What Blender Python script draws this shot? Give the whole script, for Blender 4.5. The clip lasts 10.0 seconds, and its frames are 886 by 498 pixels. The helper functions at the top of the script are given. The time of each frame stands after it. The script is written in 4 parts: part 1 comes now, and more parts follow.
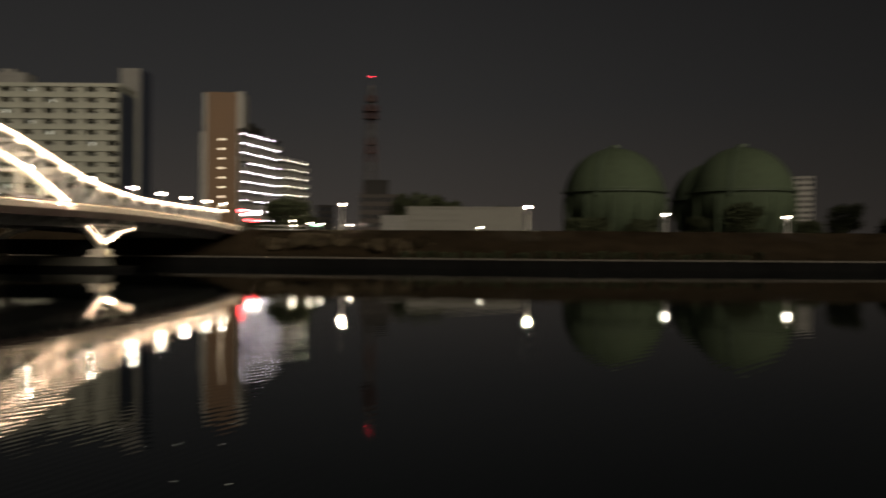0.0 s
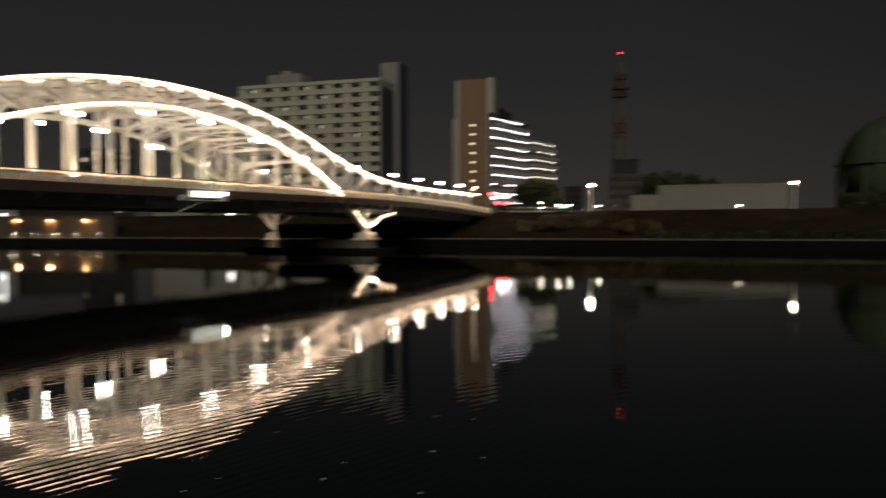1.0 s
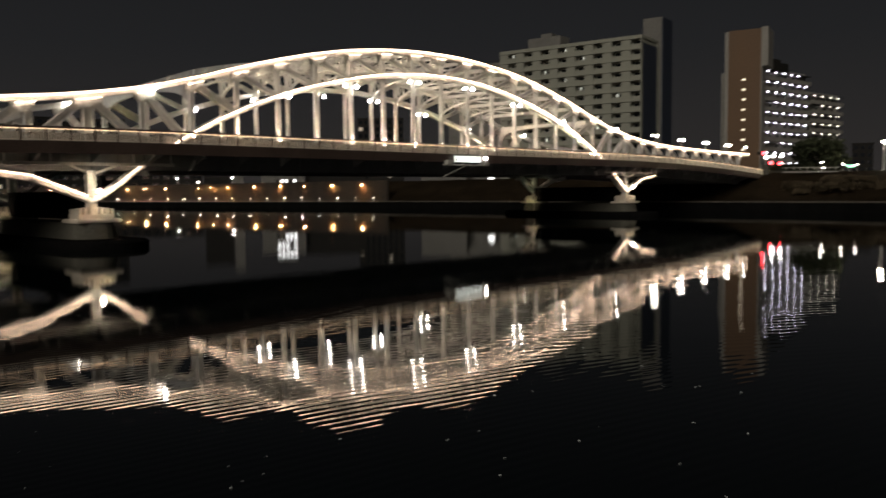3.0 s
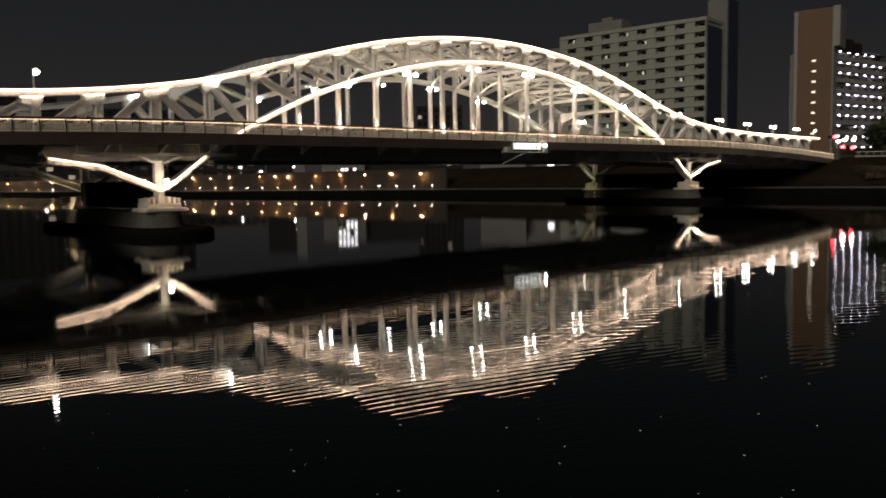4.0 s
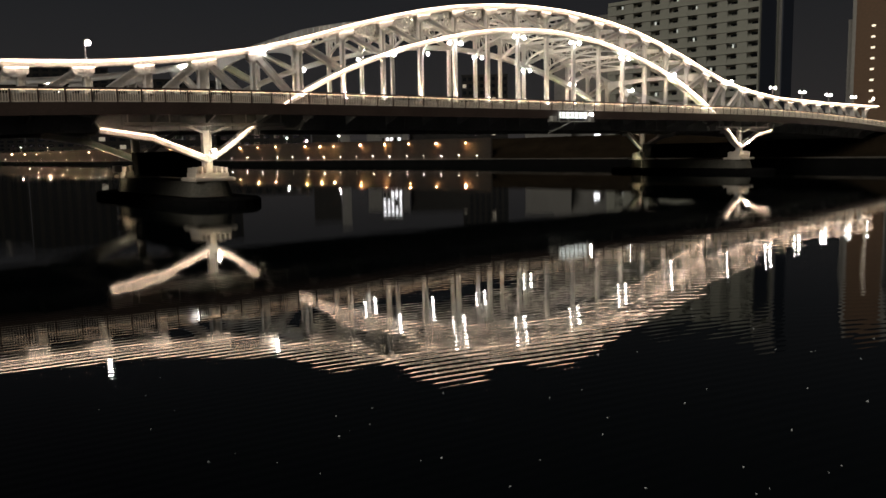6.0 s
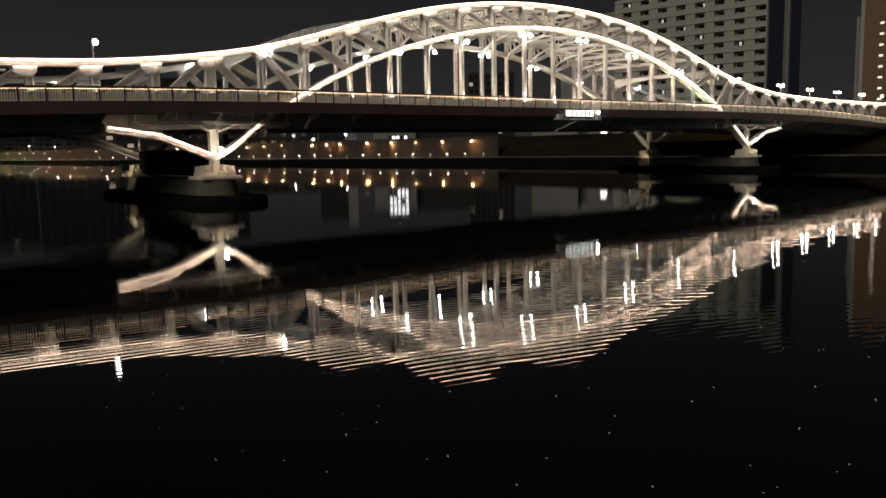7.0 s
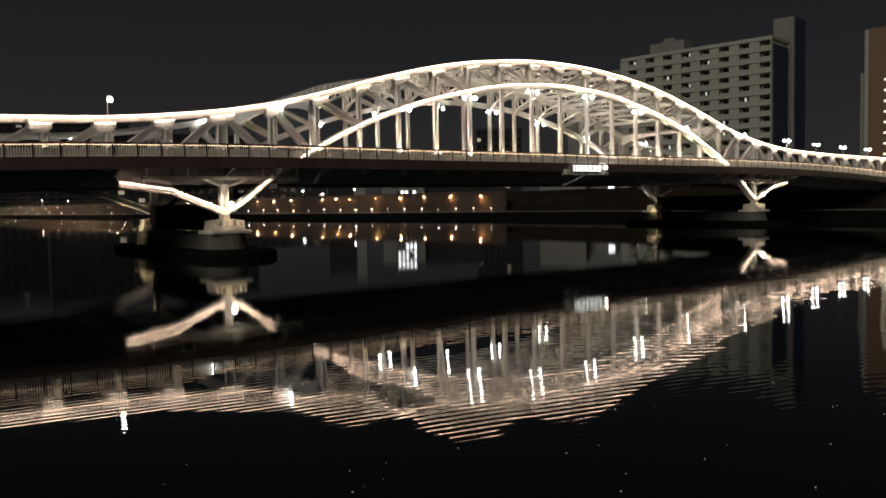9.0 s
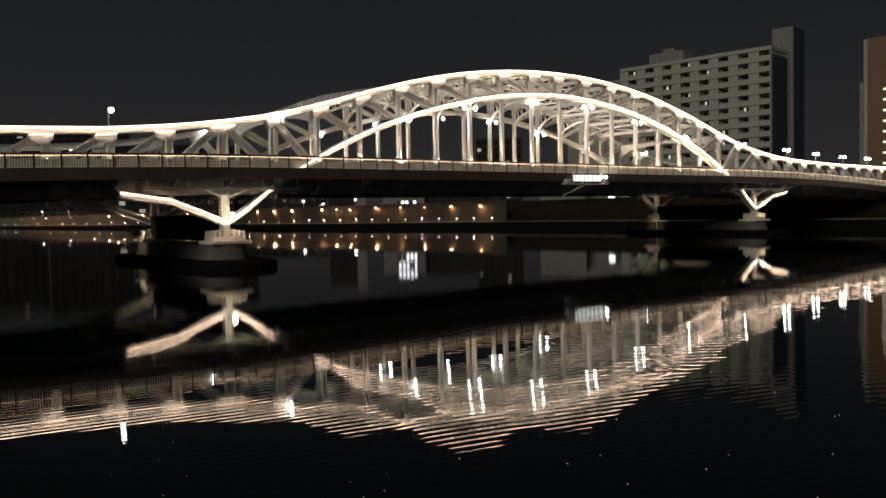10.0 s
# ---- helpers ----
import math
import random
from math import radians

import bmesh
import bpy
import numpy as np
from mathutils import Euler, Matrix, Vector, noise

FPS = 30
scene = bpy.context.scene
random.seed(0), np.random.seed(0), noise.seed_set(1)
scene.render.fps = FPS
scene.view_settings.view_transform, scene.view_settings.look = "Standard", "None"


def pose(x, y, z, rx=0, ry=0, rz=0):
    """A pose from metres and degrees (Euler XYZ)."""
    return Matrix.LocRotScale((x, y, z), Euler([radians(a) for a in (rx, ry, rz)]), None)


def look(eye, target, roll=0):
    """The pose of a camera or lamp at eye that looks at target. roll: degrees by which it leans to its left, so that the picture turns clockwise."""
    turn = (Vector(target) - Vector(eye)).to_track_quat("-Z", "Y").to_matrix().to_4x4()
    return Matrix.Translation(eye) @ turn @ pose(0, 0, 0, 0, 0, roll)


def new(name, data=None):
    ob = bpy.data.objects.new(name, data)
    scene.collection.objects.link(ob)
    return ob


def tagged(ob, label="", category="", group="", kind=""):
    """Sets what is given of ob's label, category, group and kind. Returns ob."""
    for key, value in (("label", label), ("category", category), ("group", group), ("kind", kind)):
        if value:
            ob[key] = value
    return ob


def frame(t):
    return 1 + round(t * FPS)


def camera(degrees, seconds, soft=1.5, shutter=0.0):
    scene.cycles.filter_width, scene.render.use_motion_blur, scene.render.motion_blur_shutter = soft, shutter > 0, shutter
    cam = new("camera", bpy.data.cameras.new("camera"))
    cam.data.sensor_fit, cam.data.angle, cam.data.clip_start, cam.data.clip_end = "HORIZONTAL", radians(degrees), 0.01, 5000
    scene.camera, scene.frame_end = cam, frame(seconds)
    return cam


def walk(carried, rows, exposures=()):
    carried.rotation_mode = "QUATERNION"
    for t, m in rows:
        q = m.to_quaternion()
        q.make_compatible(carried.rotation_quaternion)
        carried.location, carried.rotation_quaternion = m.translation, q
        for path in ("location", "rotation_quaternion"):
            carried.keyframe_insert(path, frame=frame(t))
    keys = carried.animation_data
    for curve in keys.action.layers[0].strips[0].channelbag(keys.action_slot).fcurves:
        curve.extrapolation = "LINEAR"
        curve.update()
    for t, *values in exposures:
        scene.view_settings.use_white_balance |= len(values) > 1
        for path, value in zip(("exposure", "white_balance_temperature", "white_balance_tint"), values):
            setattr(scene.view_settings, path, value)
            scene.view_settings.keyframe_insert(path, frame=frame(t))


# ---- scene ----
# ---- camera and its turn on the spot ----
EYE = (0.0, 0.0, 4.05)
cam = camera(57.53, 10.0, soft=1.6, shutter=1.0)
TURN = [(0.0, 0.0, -0.357, -0.424), (0.5, 8.855, -0.975, -0.243), (1.0, 17.505, -1.694, 0.275), (1.5, 23.742, -2.377, 0.349), (2.0, 28.822, -3.063, 0.344), (2.5, 32.688, -3.681, 0.411), (3.0, 35.66, -4.154, 0.64), (4.5, 41.158, -5.406, 1.166), (5.0, 42.017, -6.008, 1.241), (5.5, 42.563, -6.696, 1.155), (7.0, 43.438, -7.154, 1.112), (7.5, 43.644, -6.44, 1.086), (8.0, 43.827, -5.341, 1.125), (8.5, 43.962, -4.207, 1.136), (9.0, 44.022, -3.3, 1.128), (9.5, 44.041, -2.78, 1.229), (10.0, 44.045, -2.591, 1.242)]
walk(cam, [(t, pose(*EYE, 90 + p, r, y)) for t, y, p, r in TURN],
     [(0.0, 1.42, 7450, 10), (1.0, 1.05, 7120, 10), (2.5, 0.76, 6780, 10), (4.5, 0.74, 6600, 10), (10.0, 0.74, 6480, 10)])

# ---- night sky and city glow ----
world = bpy.data.worlds.new("night_sky")
scene.world = world
world.use_nodes = True
wn, wl = world.node_tree.nodes, world.node_tree.links
bg = wn["Background"]
tc, sep, ramp = wn.new("ShaderNodeTexCoord"), wn.new("ShaderNodeSeparateXYZ"), wn.new("ShaderNodeValToRGB")
wl.new(tc.outputs["Generated"], sep.inputs[0])
wl.new(sep.outputs["Z"], ramp.inputs[0])
ramp.color_ramp.elements[0].color = (0.0155, 0.0142, 0.0138, 1)
ramp.color_ramp.elements[1].color = (0.0034, 0.0038, 0.0046, 1)
ramp.color_ramp.elements[1].position = 0.45
upper = ramp.color_ramp.elements.new(0.17)
upper.color = (0.0088, 0.0091, 0.0100, 1)
# the city's glow fades towards the dark side of the river
side, fade = wn.new("ShaderNodeMapRange"), wn.new("ShaderNodeVectorMath")
side.inputs["From Min"].default_value, side.inputs["From Max"].default_value = -0.05, 0.50
side.inputs["To Min"].default_value, side.inputs["To Max"].default_value = 1.0, 0.55
wl.new(sep.outputs["X"], side.inputs["Value"])
fade.operation = "SCALE"
wl.new(ramp.outputs[0], fade.inputs[0])
wl.new(side.outputs[0], fade.inputs["Scale"])
wl.new(fade.outputs[0], bg.inputs["Color"])
bg.inputs["Strength"].default_value = 1.0

# broad warm sun lamp added as fill, standing in for city glow behind the camera
city_fill = new("city_fill", bpy.data.lights.new("city_fill", "SUN"))
city_fill.data.energy, city_fill.data.angle, city_fill.data.color = 0.72, radians(25), (1.0, 0.93, 0.82)
city_fill.matrix_world = look((70, -200, 105), (0, 0, 0))


# ---- materials ----
def coords(nt, scale, kind="Object"):
    c, m = nt.nodes.new("ShaderNodeTexCoord"), nt.nodes.new("ShaderNodeMapping")
    nt.links.new(c.outputs[kind], m.inputs[0])
    m.inputs["Scale"].default_value = scale if hasattr(scale, "__len__") else (scale,) * 3
    return m.outputs[0]


def surface(name, color, rough=0.6, metal=0.0, vary=0.25, grain=6.0, stain=0.35, bump=0.15, streak=1.0, per_object=0.0, gloss=0.5):
    """Painted, stone or earth surface: fine grain, broad stains, relief and roughness changes."""
    m = bpy.data.materials.new(name)
    m.use_nodes = True
    nt = m.node_tree
    b = nt.nodes["Principled BSDF"]
    fine, broad = nt.nodes.new("ShaderNodeTexNoise"), nt.nodes.new("ShaderNodeTexNoise")
    fine.inputs["Scale"].default_value, broad.inputs["Scale"].default_value = grain, stain
    fine.inputs["Detail"].default_value, broad.inputs["Detail"].default_value = 6, 4
    nt.links.new(coords(nt, 1.0), fine.inputs["Vector"])
    nt.links.new(coords(nt, (1, 1, 1 / streak)), broad.inputs["Vector"])
    add = nt.nodes.new("ShaderNodeMath")
    add.operation = "ADD"
    nt.links.new(fine.outputs["Fac"], add.inputs[0])
    nt.links.new(broad.outputs["Fac"], add.inputs[1])
    rng = nt.nodes.new("ShaderNodeMapRange")
    rng.inputs["From Min"].default_value, rng.inputs["From Max"].default_value = 0.6, 1.4
    rng.inputs["To Min"].default_value, rng.inputs["To Max"].default_value = 1 - vary, 1 + vary
    nt.links.new(add.outputs[0], rng.inputs["Value"])
    value = rng.outputs[0]
    if per_object:
        info, r2, mul = nt.nodes.new("ShaderNodeObjectInfo"), nt.nodes.new("ShaderNodeMapRange"), nt.nodes.new("ShaderNodeMath")
        r2.inputs["To Min"].default_value, r2.inputs["To Max"].default_value = 1 - per_object, 1 + per_object
        nt.links.new(info.outputs["Random"], r2.inputs["Value"])
        mul.operation = "MULTIPLY"
        nt.links.new(value, mul.inputs[0])
        nt.links.new(r2.outputs[0], mul.inputs[1])
        value = mul.outputs[0]
    mix = nt.nodes.new("ShaderNodeVectorMath")
    mix.operation = "SCALE"
    mix.inputs[0].default_value = color
    nt.links.new(value, mix.inputs["Scale"])
    nt.links.new(mix.outputs[0], b.inputs["Base Color"])
    r = nt.nodes.new("ShaderNodeMapRange")
    r.inputs["To Min"].default_value, r.inputs["To Max"].default_value = max(0.05, rough - 0.12), min(1, rough + 0.12)
    nt.links.new(broad.outputs["Fac"], r.inputs["Value"])
    nt.links.new(r.outputs[0], b.inputs["Roughness"])
    b.inputs["Metallic"].default_value = metal
    b.inputs["Specular IOR Level"].default_value = gloss
    if bump:
        bp = nt.nodes.new("ShaderNodeBump")
        bp.inputs["Strength"].default_value, bp.inputs["Distance"].default_value = bump, 0.02
        nt.links.new(fine.outputs["Fac"], bp.inputs["Height"])
        nt.links.new(bp.outputs[0], b.inputs["Normal"])
    return m


def glow(name, color, strength):
    m = bpy.data.materials.new(name)
    m.use_nodes = True
    b = m.node_tree.nodes["Principled BSDF"]
    b.inputs["Base Color"].default_value = (*color, 1)
    b.inputs["Emission Color"].default_value = (*color, 1)
    b.inputs["Emission Strength"].default_value = strength
    return m


def glass(name, color, rough=0.08):
    m = bpy.data.materials.new(name)
    m.use_nodes = True
    b = m.node_tree.nodes["Principled BSDF"]
    b.inputs["Base Color"].default_value = (*color, 1)
    b.inputs["Roughness"].default_value = rough
    b.inputs["Specular IOR Level"].default_value = 0.6
    return m


def water_surface():
    """Dark river water: a smooth mirror whose slope is a sum of long swells, short crossing ripples and irregular patches."""
    m = bpy.data.materials.new("river_water")
    m.use_nodes = True
    nt = m.node_tree
    N, L = nt.nodes, nt.links
    b = N["Principled BSDF"]
    b.inputs["Base Color"].default_value = (0.0026, 0.0040, 0.0044, 1)
    b.inputs["Roughness"].default_value = 0.02
    b.inputs["IOR"].default_value = 1.333
    geo = N.new("ShaderNodeNewGeometry")
    pos = geo.outputs["Position"]

    def vmath(op, a, c):
        n = N.new("ShaderNodeVectorMath")
        n.operation = op
        for i, x in enumerate((a, c)):
            if hasattr(x, "links"):
                L.new(x, n.inputs[i if op != "SCALE" else (0, 3)[i]])
            elif op == "SCALE" and i == 1:
                n.inputs["Scale"].default_value = x
            else:
                n.inputs[i].default_value = x
        return n.outputs["Value" if op == "DOT_PRODUCT" else "Vector"]

    def math1(op, a, c=0.0):
        n = N.new("ShaderNodeMath")
        n.operation = op
        for i, x in enumerate((a, c)):
            if hasattr(x, "links"):
                L.new(x, n.inputs[i])
            else:
                n.inputs[i].default_value = x
        return n.outputs[0]

    def rough_field(scale, stretch=(1, 1, 1), turn=0.0, detail=2.0):
        mp, n = N.new("ShaderNodeMapping"), N.new("ShaderNodeTexNoise")
        mp.inputs["Scale"].default_value = stretch
        mp.inputs["Rotation"].default_value = (0, 0, turn)
        L.new(pos, mp.inputs[0])
        L.new(mp.outputs[0], n.inputs["Vector"])
        n.inputs["Scale"].default_value, n.inputs["Detail"].default_value = scale, detail
        return n

    warp = vmath("SCALE", vmath("SUBTRACT", rough_field(WARP[0], detail=1.0).outputs["Color"], (0.5, 0.5, 0.5)), WARP[1])
    warped = vmath("ADD", pos, warp)
    far_axis = vmath("DOT_PRODUCT", vmath("ADD", pos, vmath("SCALE", rough_field(0.15, detail=1.0).outputs["Color"], 4.0)), (0, 1, 0))
    total = None
    for n, (length, heading, slope, fade0, fade1) in enumerate(WAVES):
        k = 2 * math.pi / length
        d = (-math.sin(radians(heading)), math.cos(radians(heading)), 0)
        mask = N.new("ShaderNodeMapRange")
        mask.inputs["From Min"].default_value, mask.inputs["From Max"].default_value = 0.38, 0.62
        mask.inputs["To Min"].default_value, mask.inputs["To Max"].default_value = 0.72 * slope, 1.22 * slope
        L.new(rough_field(0.09 + 0.04 * n, (1, 1, 1), 0.7 * n, 1.0).outputs["Fac"], mask.inputs["Value"])
        rise, fall = N.new("ShaderNodeMapRange"), N.new("ShaderNodeMapRange")
        for node, e0, e1 in ((rise, fade0 - 2.5, fade0 + 2.5), (fall, fade1 + 2.5, fade1 - 2.5)):
            node.inputs["From Min"].default_value, node.inputs["From Max"].default_value = e0, e1
            node.inputs["To Min"].default_value = 0.1
            L.new(far_axis, node.inputs["Value"])
        reach = math1("MULTIPLY", rise.outputs[0], fall.outputs[0])
        phase = vmath("DOT_PRODUCT", warped, tuple(k * x for x in d))
        s = vmath("SCALE", d, math1("MULTIPLY", math1("SINE", phase), math1("MULTIPLY", mask.outputs[0], reach)))
        total = s if total is None else vmath("ADD", total, s)
    calm = N.new("ShaderNodeMapRange")
    calm.inputs["From Min"].default_value, calm.inputs["From Max"].default_value = 0.35, 0.65
    calm.inputs["To Min"].default_value, calm.inputs["To Max"].default_value = 0.6, 1.25
    L.new(rough_field(0.05, (1, 0.6, 1), 0.5, 2.0).outputs["Fac"], calm.inputs["Value"])
    for scale, amount in RIPPLES:
        f = vmath("SUBTRACT", rough_field(scale, (1, 1, 1), 0.3, 2.0).outputs["Color"], (0.5, 0.5, 0.5))
        total = vmath("ADD", total, vmath("SCALE", f, amount))
    # the water lies calmer up the river
    lee, split = N.new("ShaderNodeMapRange"), N.new("ShaderNodeSeparateXYZ")
    L.new(pos, split.inputs[0])
    L.new(split.outputs["X"], lee.inputs["Value"])
    lee.inputs["From Min"].default_value, lee.inputs["From Max"].default_value = -16.5, -11.0
    lee.inputs["To Min"].default_value, lee.inputs["To Max"].default_value = 0.46, 1.0
    total = vmath("SCALE", total, lee.outputs[0])
    flat = vmath("MULTIPLY", vmath("SCALE", total, calm.outputs[0]), (1, 1, 0))
    L.new(vmath("NORMALIZE", vmath("ADD", flat, (0, 0, 1)), (0, 0, 0)), b.inputs["Normal"])
    return m


# length in metres, heading in degrees, greatest slope, and the reach (y) over which the wave train runs, with soft ends
WARP = (0.20, 0.12)
WAVES = [(0.27, 73, 0.0122, -50, 13), (0.285, 67, 0.0112, 12, 21), (0.44, 49, 0.0088, 20, 34), (0.80, 32, 0.0050, 33, 400), (0.21, 70, 0.0008, -50, 18), (2.6, 44, 0.0012, -50, 60)]
RIPPLES = [(1.1, 0.0012), (6.0, 0.0012)]

WATER = water_surface()
STEEL = surface("white_bridge_paint", (0.55, 0.55, 0.535), 0.45, vary=0.16, grain=9, stain=0.5, bump=0.12, streak=3)
STEEL_LACED = surface("riveted_laced_steel", (0.52, 0.51, 0.49), 0.5, vary=0.3, grain=14, stain=0.6, bump=0.3, streak=2)
# bridge steel toned darker, with the shade under the deck put into the colour
GIRDER = surface("shaded_weathered_girder_paint", (0.19, 0.19, 0.195), 0.6, vary=0.3, streak=3, gloss=0.12)
BROWN = surface("dark_brown_fascia_paint", (0.065, 0.044, 0.036), 0.5, vary=0.3, streak=2)
KERB = surface("beige_kerb_paint", (0.26, 0.235, 0.20), 0.6, vary=0.25, grain=5, stain=0.5, streak=2)
PICKET = surface("beige_rail_paint", (0.74, 0.66, 0.55), 0.5, vary=0.12)
ASPHALT = surface("asphalt", (0.05, 0.05, 0.05), 0.9, vary=0.3, grain=30, stain=0.4, bump=0.5)
CONCRETE = surface("stained_concrete", (0.075, 0.068, 0.058), 0.85, vary=0.35, grain=5, stain=0.3, bump=0.4, streak=4, gloss=0.12)
# near-black base: the shade on river wall, piers and abutment is in the colour
SHADED_CONCRETE = surface("shaded_dark_concrete", (0.006, 0.006, 0.006), 0.6, vary=0.4, grain=4, stain=0.35, bump=0.4, gloss=0.0)
GRANITE = surface("pale_granite", (0.58, 0.52, 0.44), 0.7, vary=0.2, grain=12, stain=0.6, bump=0.25)
FLOOD_WALL = surface("dark_brown_flood_wall", (0.040, 0.034, 0.029), 0.85, vary=0.35, grain=3, stain=0.2, bump=0.4, streak=4, gloss=0.12)
PIER_STONE = surface("dark_pier_concrete", (0.075, 0.072, 0.060), 0.85, vary=0.4, grain=4, stain=0.3, bump=0.4, streak=3, gloss=0.2)
PAVING = surface("grey_paving", (0.10, 0.095, 0.085), 0.85, vary=0.25, grain=8, stain=0.4, gloss=0.12)
GRASS = surface("dry_winter_grass", (0.020, 0.0145, 0.009), 0.95, vary=0.6, grain=3.5, stain=0.22, bump=0.8, gloss=0.02)
LEAF = surface("night_foliage", (0.034, 0.040, 0.022), 0.8, vary=0.5, grain=2.5, stain=0.6, bump=0.0, gloss=0.12)
DRY_LEAF = surface("dry_bush_foliage", (0.085, 0.066, 0.042), 0.85, vary=0.5, grain=2.5, stain=0.6, bump=0.0, gloss=0.12)
BARK = surface("bark", (0.10, 0.075, 0.055), 0.9, vary=0.4, grain=8)
APT_WALL = surface("cream_apartment_paint", (0.245, 0.250, 0.212), 0.8, vary=0.15, grain=1.5, stain=0.12, bump=0.1, streak=4)
APT_SIDE = surface("navy_tile", (0.030, 0.038, 0.058), 0.5, vary=0.2, grain=2, stain=0.15, streak=4)
BRICKY = surface("brown_tile_wall", (0.118, 0.070, 0.039), 0.75, vary=0.2, grain=2.0, stain=0.15, streak=4)
GREY_WALL = surface("grey_render_wall", (0.24, 0.232, 0.213), 0.85, vary=0.2, grain=1.5, stain=0.1, streak=4)
DIM_WALL = surface("dim_grey_wall", (0.15, 0.147, 0.138), 0.85, vary=0.25, grain=1.5, stain=0.1, streak=4)
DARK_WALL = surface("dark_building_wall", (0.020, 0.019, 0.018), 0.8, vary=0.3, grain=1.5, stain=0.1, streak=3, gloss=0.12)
PANE = glass("dark_window_glass", (0.012, 0.014, 0.017))
TANK = surface("pale_green_tank_paint", (0.046, 0.062, 0.038), 0.85, vary=0.22, grain=0.6, stain=0.08, bump=0.05, streak=2, gloss=0.15)
TANK_DARK = surface("dark_green_steel", (0.05, 0.07, 0.045), 0.6, vary=0.25)
MAST_RED = surface("mast_red_paint", (0.036, 0.010, 0.009), 0.6, vary=0.25)
MAST_WHITE = surface("mast_white_paint", (0.034, 0.030, 0.029), 0.6, vary=0.25)
POLE = surface("grey_pole_paint", (0.45, 0.44, 0.40), 0.5, vary=0.12)
LED = glow("warm_led_strip", (1.0, 0.70, 0.50), 12.0)
RAIL_LED = glow("amber_rail_light", (1.0, 0.70, 0.45), 1.7)
BOARD_LIT = glow("pale_lit_panel", (0.94, 1.0, 0.95), 0.9)
LEVEE_LAMP = glow("levee_lamp_lens", (1.0, 0.86, 0.66), 420.0)
FOAM = surface("pale_foam", (0.62, 0.66, 0.66), 0.6, vary=0.2)
LED_NODE = glow("warm_led_node_strip", (1.0, 0.76, 0.57), 13.0)
UPLIGHT_LOW = glow("soft_warm_uplight", (1.0, 0.78, 0.54), 18.0)
BEACON = glow("red_beacon_light", (1.0, 0.03, 0.05), 5.0)
UPLIGHT = glow("warm_uplight", (1.0, 0.76, 0.52), 900.0)
GLOBE = glow("white_lamp_globe", (1.0, 0.96, 0.89), 46.0)
COLD = glow("cold_tube_light", (0.84, 0.80, 1.0), 9.0)
COLD_WARM = glow("neutral_tube_light", (1.0, 0.95, 0.80), 4.0)
STAIR_LIT = glow("stair_window_light", (1.0, 0.86, 0.66), 0.6)
FLOOD = glow("warm_pier_floodlight", (1.0, 0.82, 0.60), 140.0)
ORANGE = glow("amber_wall_light", (1.0, 0.54, 0.22), 560.0)
WHITE_SMALL = glow("small_white_light", (1.0, 0.93, 0.82), 18.0)
RED = glow("red_signal_light", (1.0, 0.03, 0.04), 16.0)
GREEN = glow("green_sign_light", (0.35, 1.0, 0.65), 2.0)
WINDOW_LIT = glow("lit_window", (1.0, 0.92, 0.78), 0.025)
HOME_LIT = glow("lit_home_window", (0.95, 1.0, 0.90), 0.28)
SHOP_LIT = glow("bright_white_panel", (0.95, 0.97, 1.0), 1.5)


# ---- mesh helpers ----
def thing(name, at=(0, 0, 0), turn=0.0, label="", category="", group="", kind=""):
    ob = new(name)
    ob.matrix_world = pose(*at, 0, 0, turn)
    ob.empty_display_size = 0.5
    return tagged(ob, label, category, group, kind)


def part(name, bm, material, parent=None, label=""):
    me = bpy.data.meshes.new(name)
    if isinstance(bm, bpy.types.Mesh):
        me = bm
    else:
        bm.normal_update()
        bm.to_mesh(me)
        bm.free()
        me.materials.append(material)
    ob = new(name, me)
    if parent is not None:
        ob.parent = parent
    return tagged(ob, label)


def shared(name, bm, material):
    me = bpy.data.meshes.new(name)
    bm.normal_update()
    bm.to_mesh(me)
    bm.free()
    me.materials.append(material)
    return me


FACES = [(0, 3, 2, 1), (4, 5, 6, 7), (0, 1, 5, 4), (1, 2, 6, 5), (2, 3, 7, 6), (3, 0, 4, 7)]


def box(bm, x0, x1, y0, y1, z0, z1):
    v = [bm.verts.new(c) for c in ((x0, y0, z0), (x1, y0, z0), (x1, y1, z0), (x0, y1, z0), (x0, y0, z1), (x1, y0, z1), (x1, y1, z1), (x0, y1, z1))]
    for f in FACES:
        bm.faces.new([v[i] for i in f])
    return bm


def beam(bm, p, q, wide, deep, side=(1, 0, 0)):
    """A straight bar from p to q, wide across the side direction and deep across the other."""
    p, q = Vector(p), Vector(q)
    d = (q - p).normalized()
    a = Vector(side)
    a = (a - d * a.dot(d)).normalized()
    c = d.cross(a)
    a, c = a * wide / 2, c * deep / 2
    v = [bm.verts.new(o + s * a + t * c) for o in (p, q) for s, t in ((-1, -1), (1, -1), (1, 1), (-1, 1))]
    for f in FACES:
        bm.faces.new([v[i] for i in f])
    return bm


def i_bar(bm, p, q, wide, deep, side=(1, 0, 0), flange=0.06, web=0.08):
    """A rolled I section: two flanges and a web."""
    p, q = Vector(p), Vector(q)
    d = (q - p).normalized()
    a = Vector(side)
    a = (a - d * a.dot(d)).normalized()
    c = d.cross(a)
    o = c * (deep / 2 - flange / 2)
    beam(bm, p + o, q + o, wide, flange, side)
    beam(bm, p - o, q - o, wide, flange, side)
    beam(bm, p, q, web, deep - 2 * flange, side)
    return bm


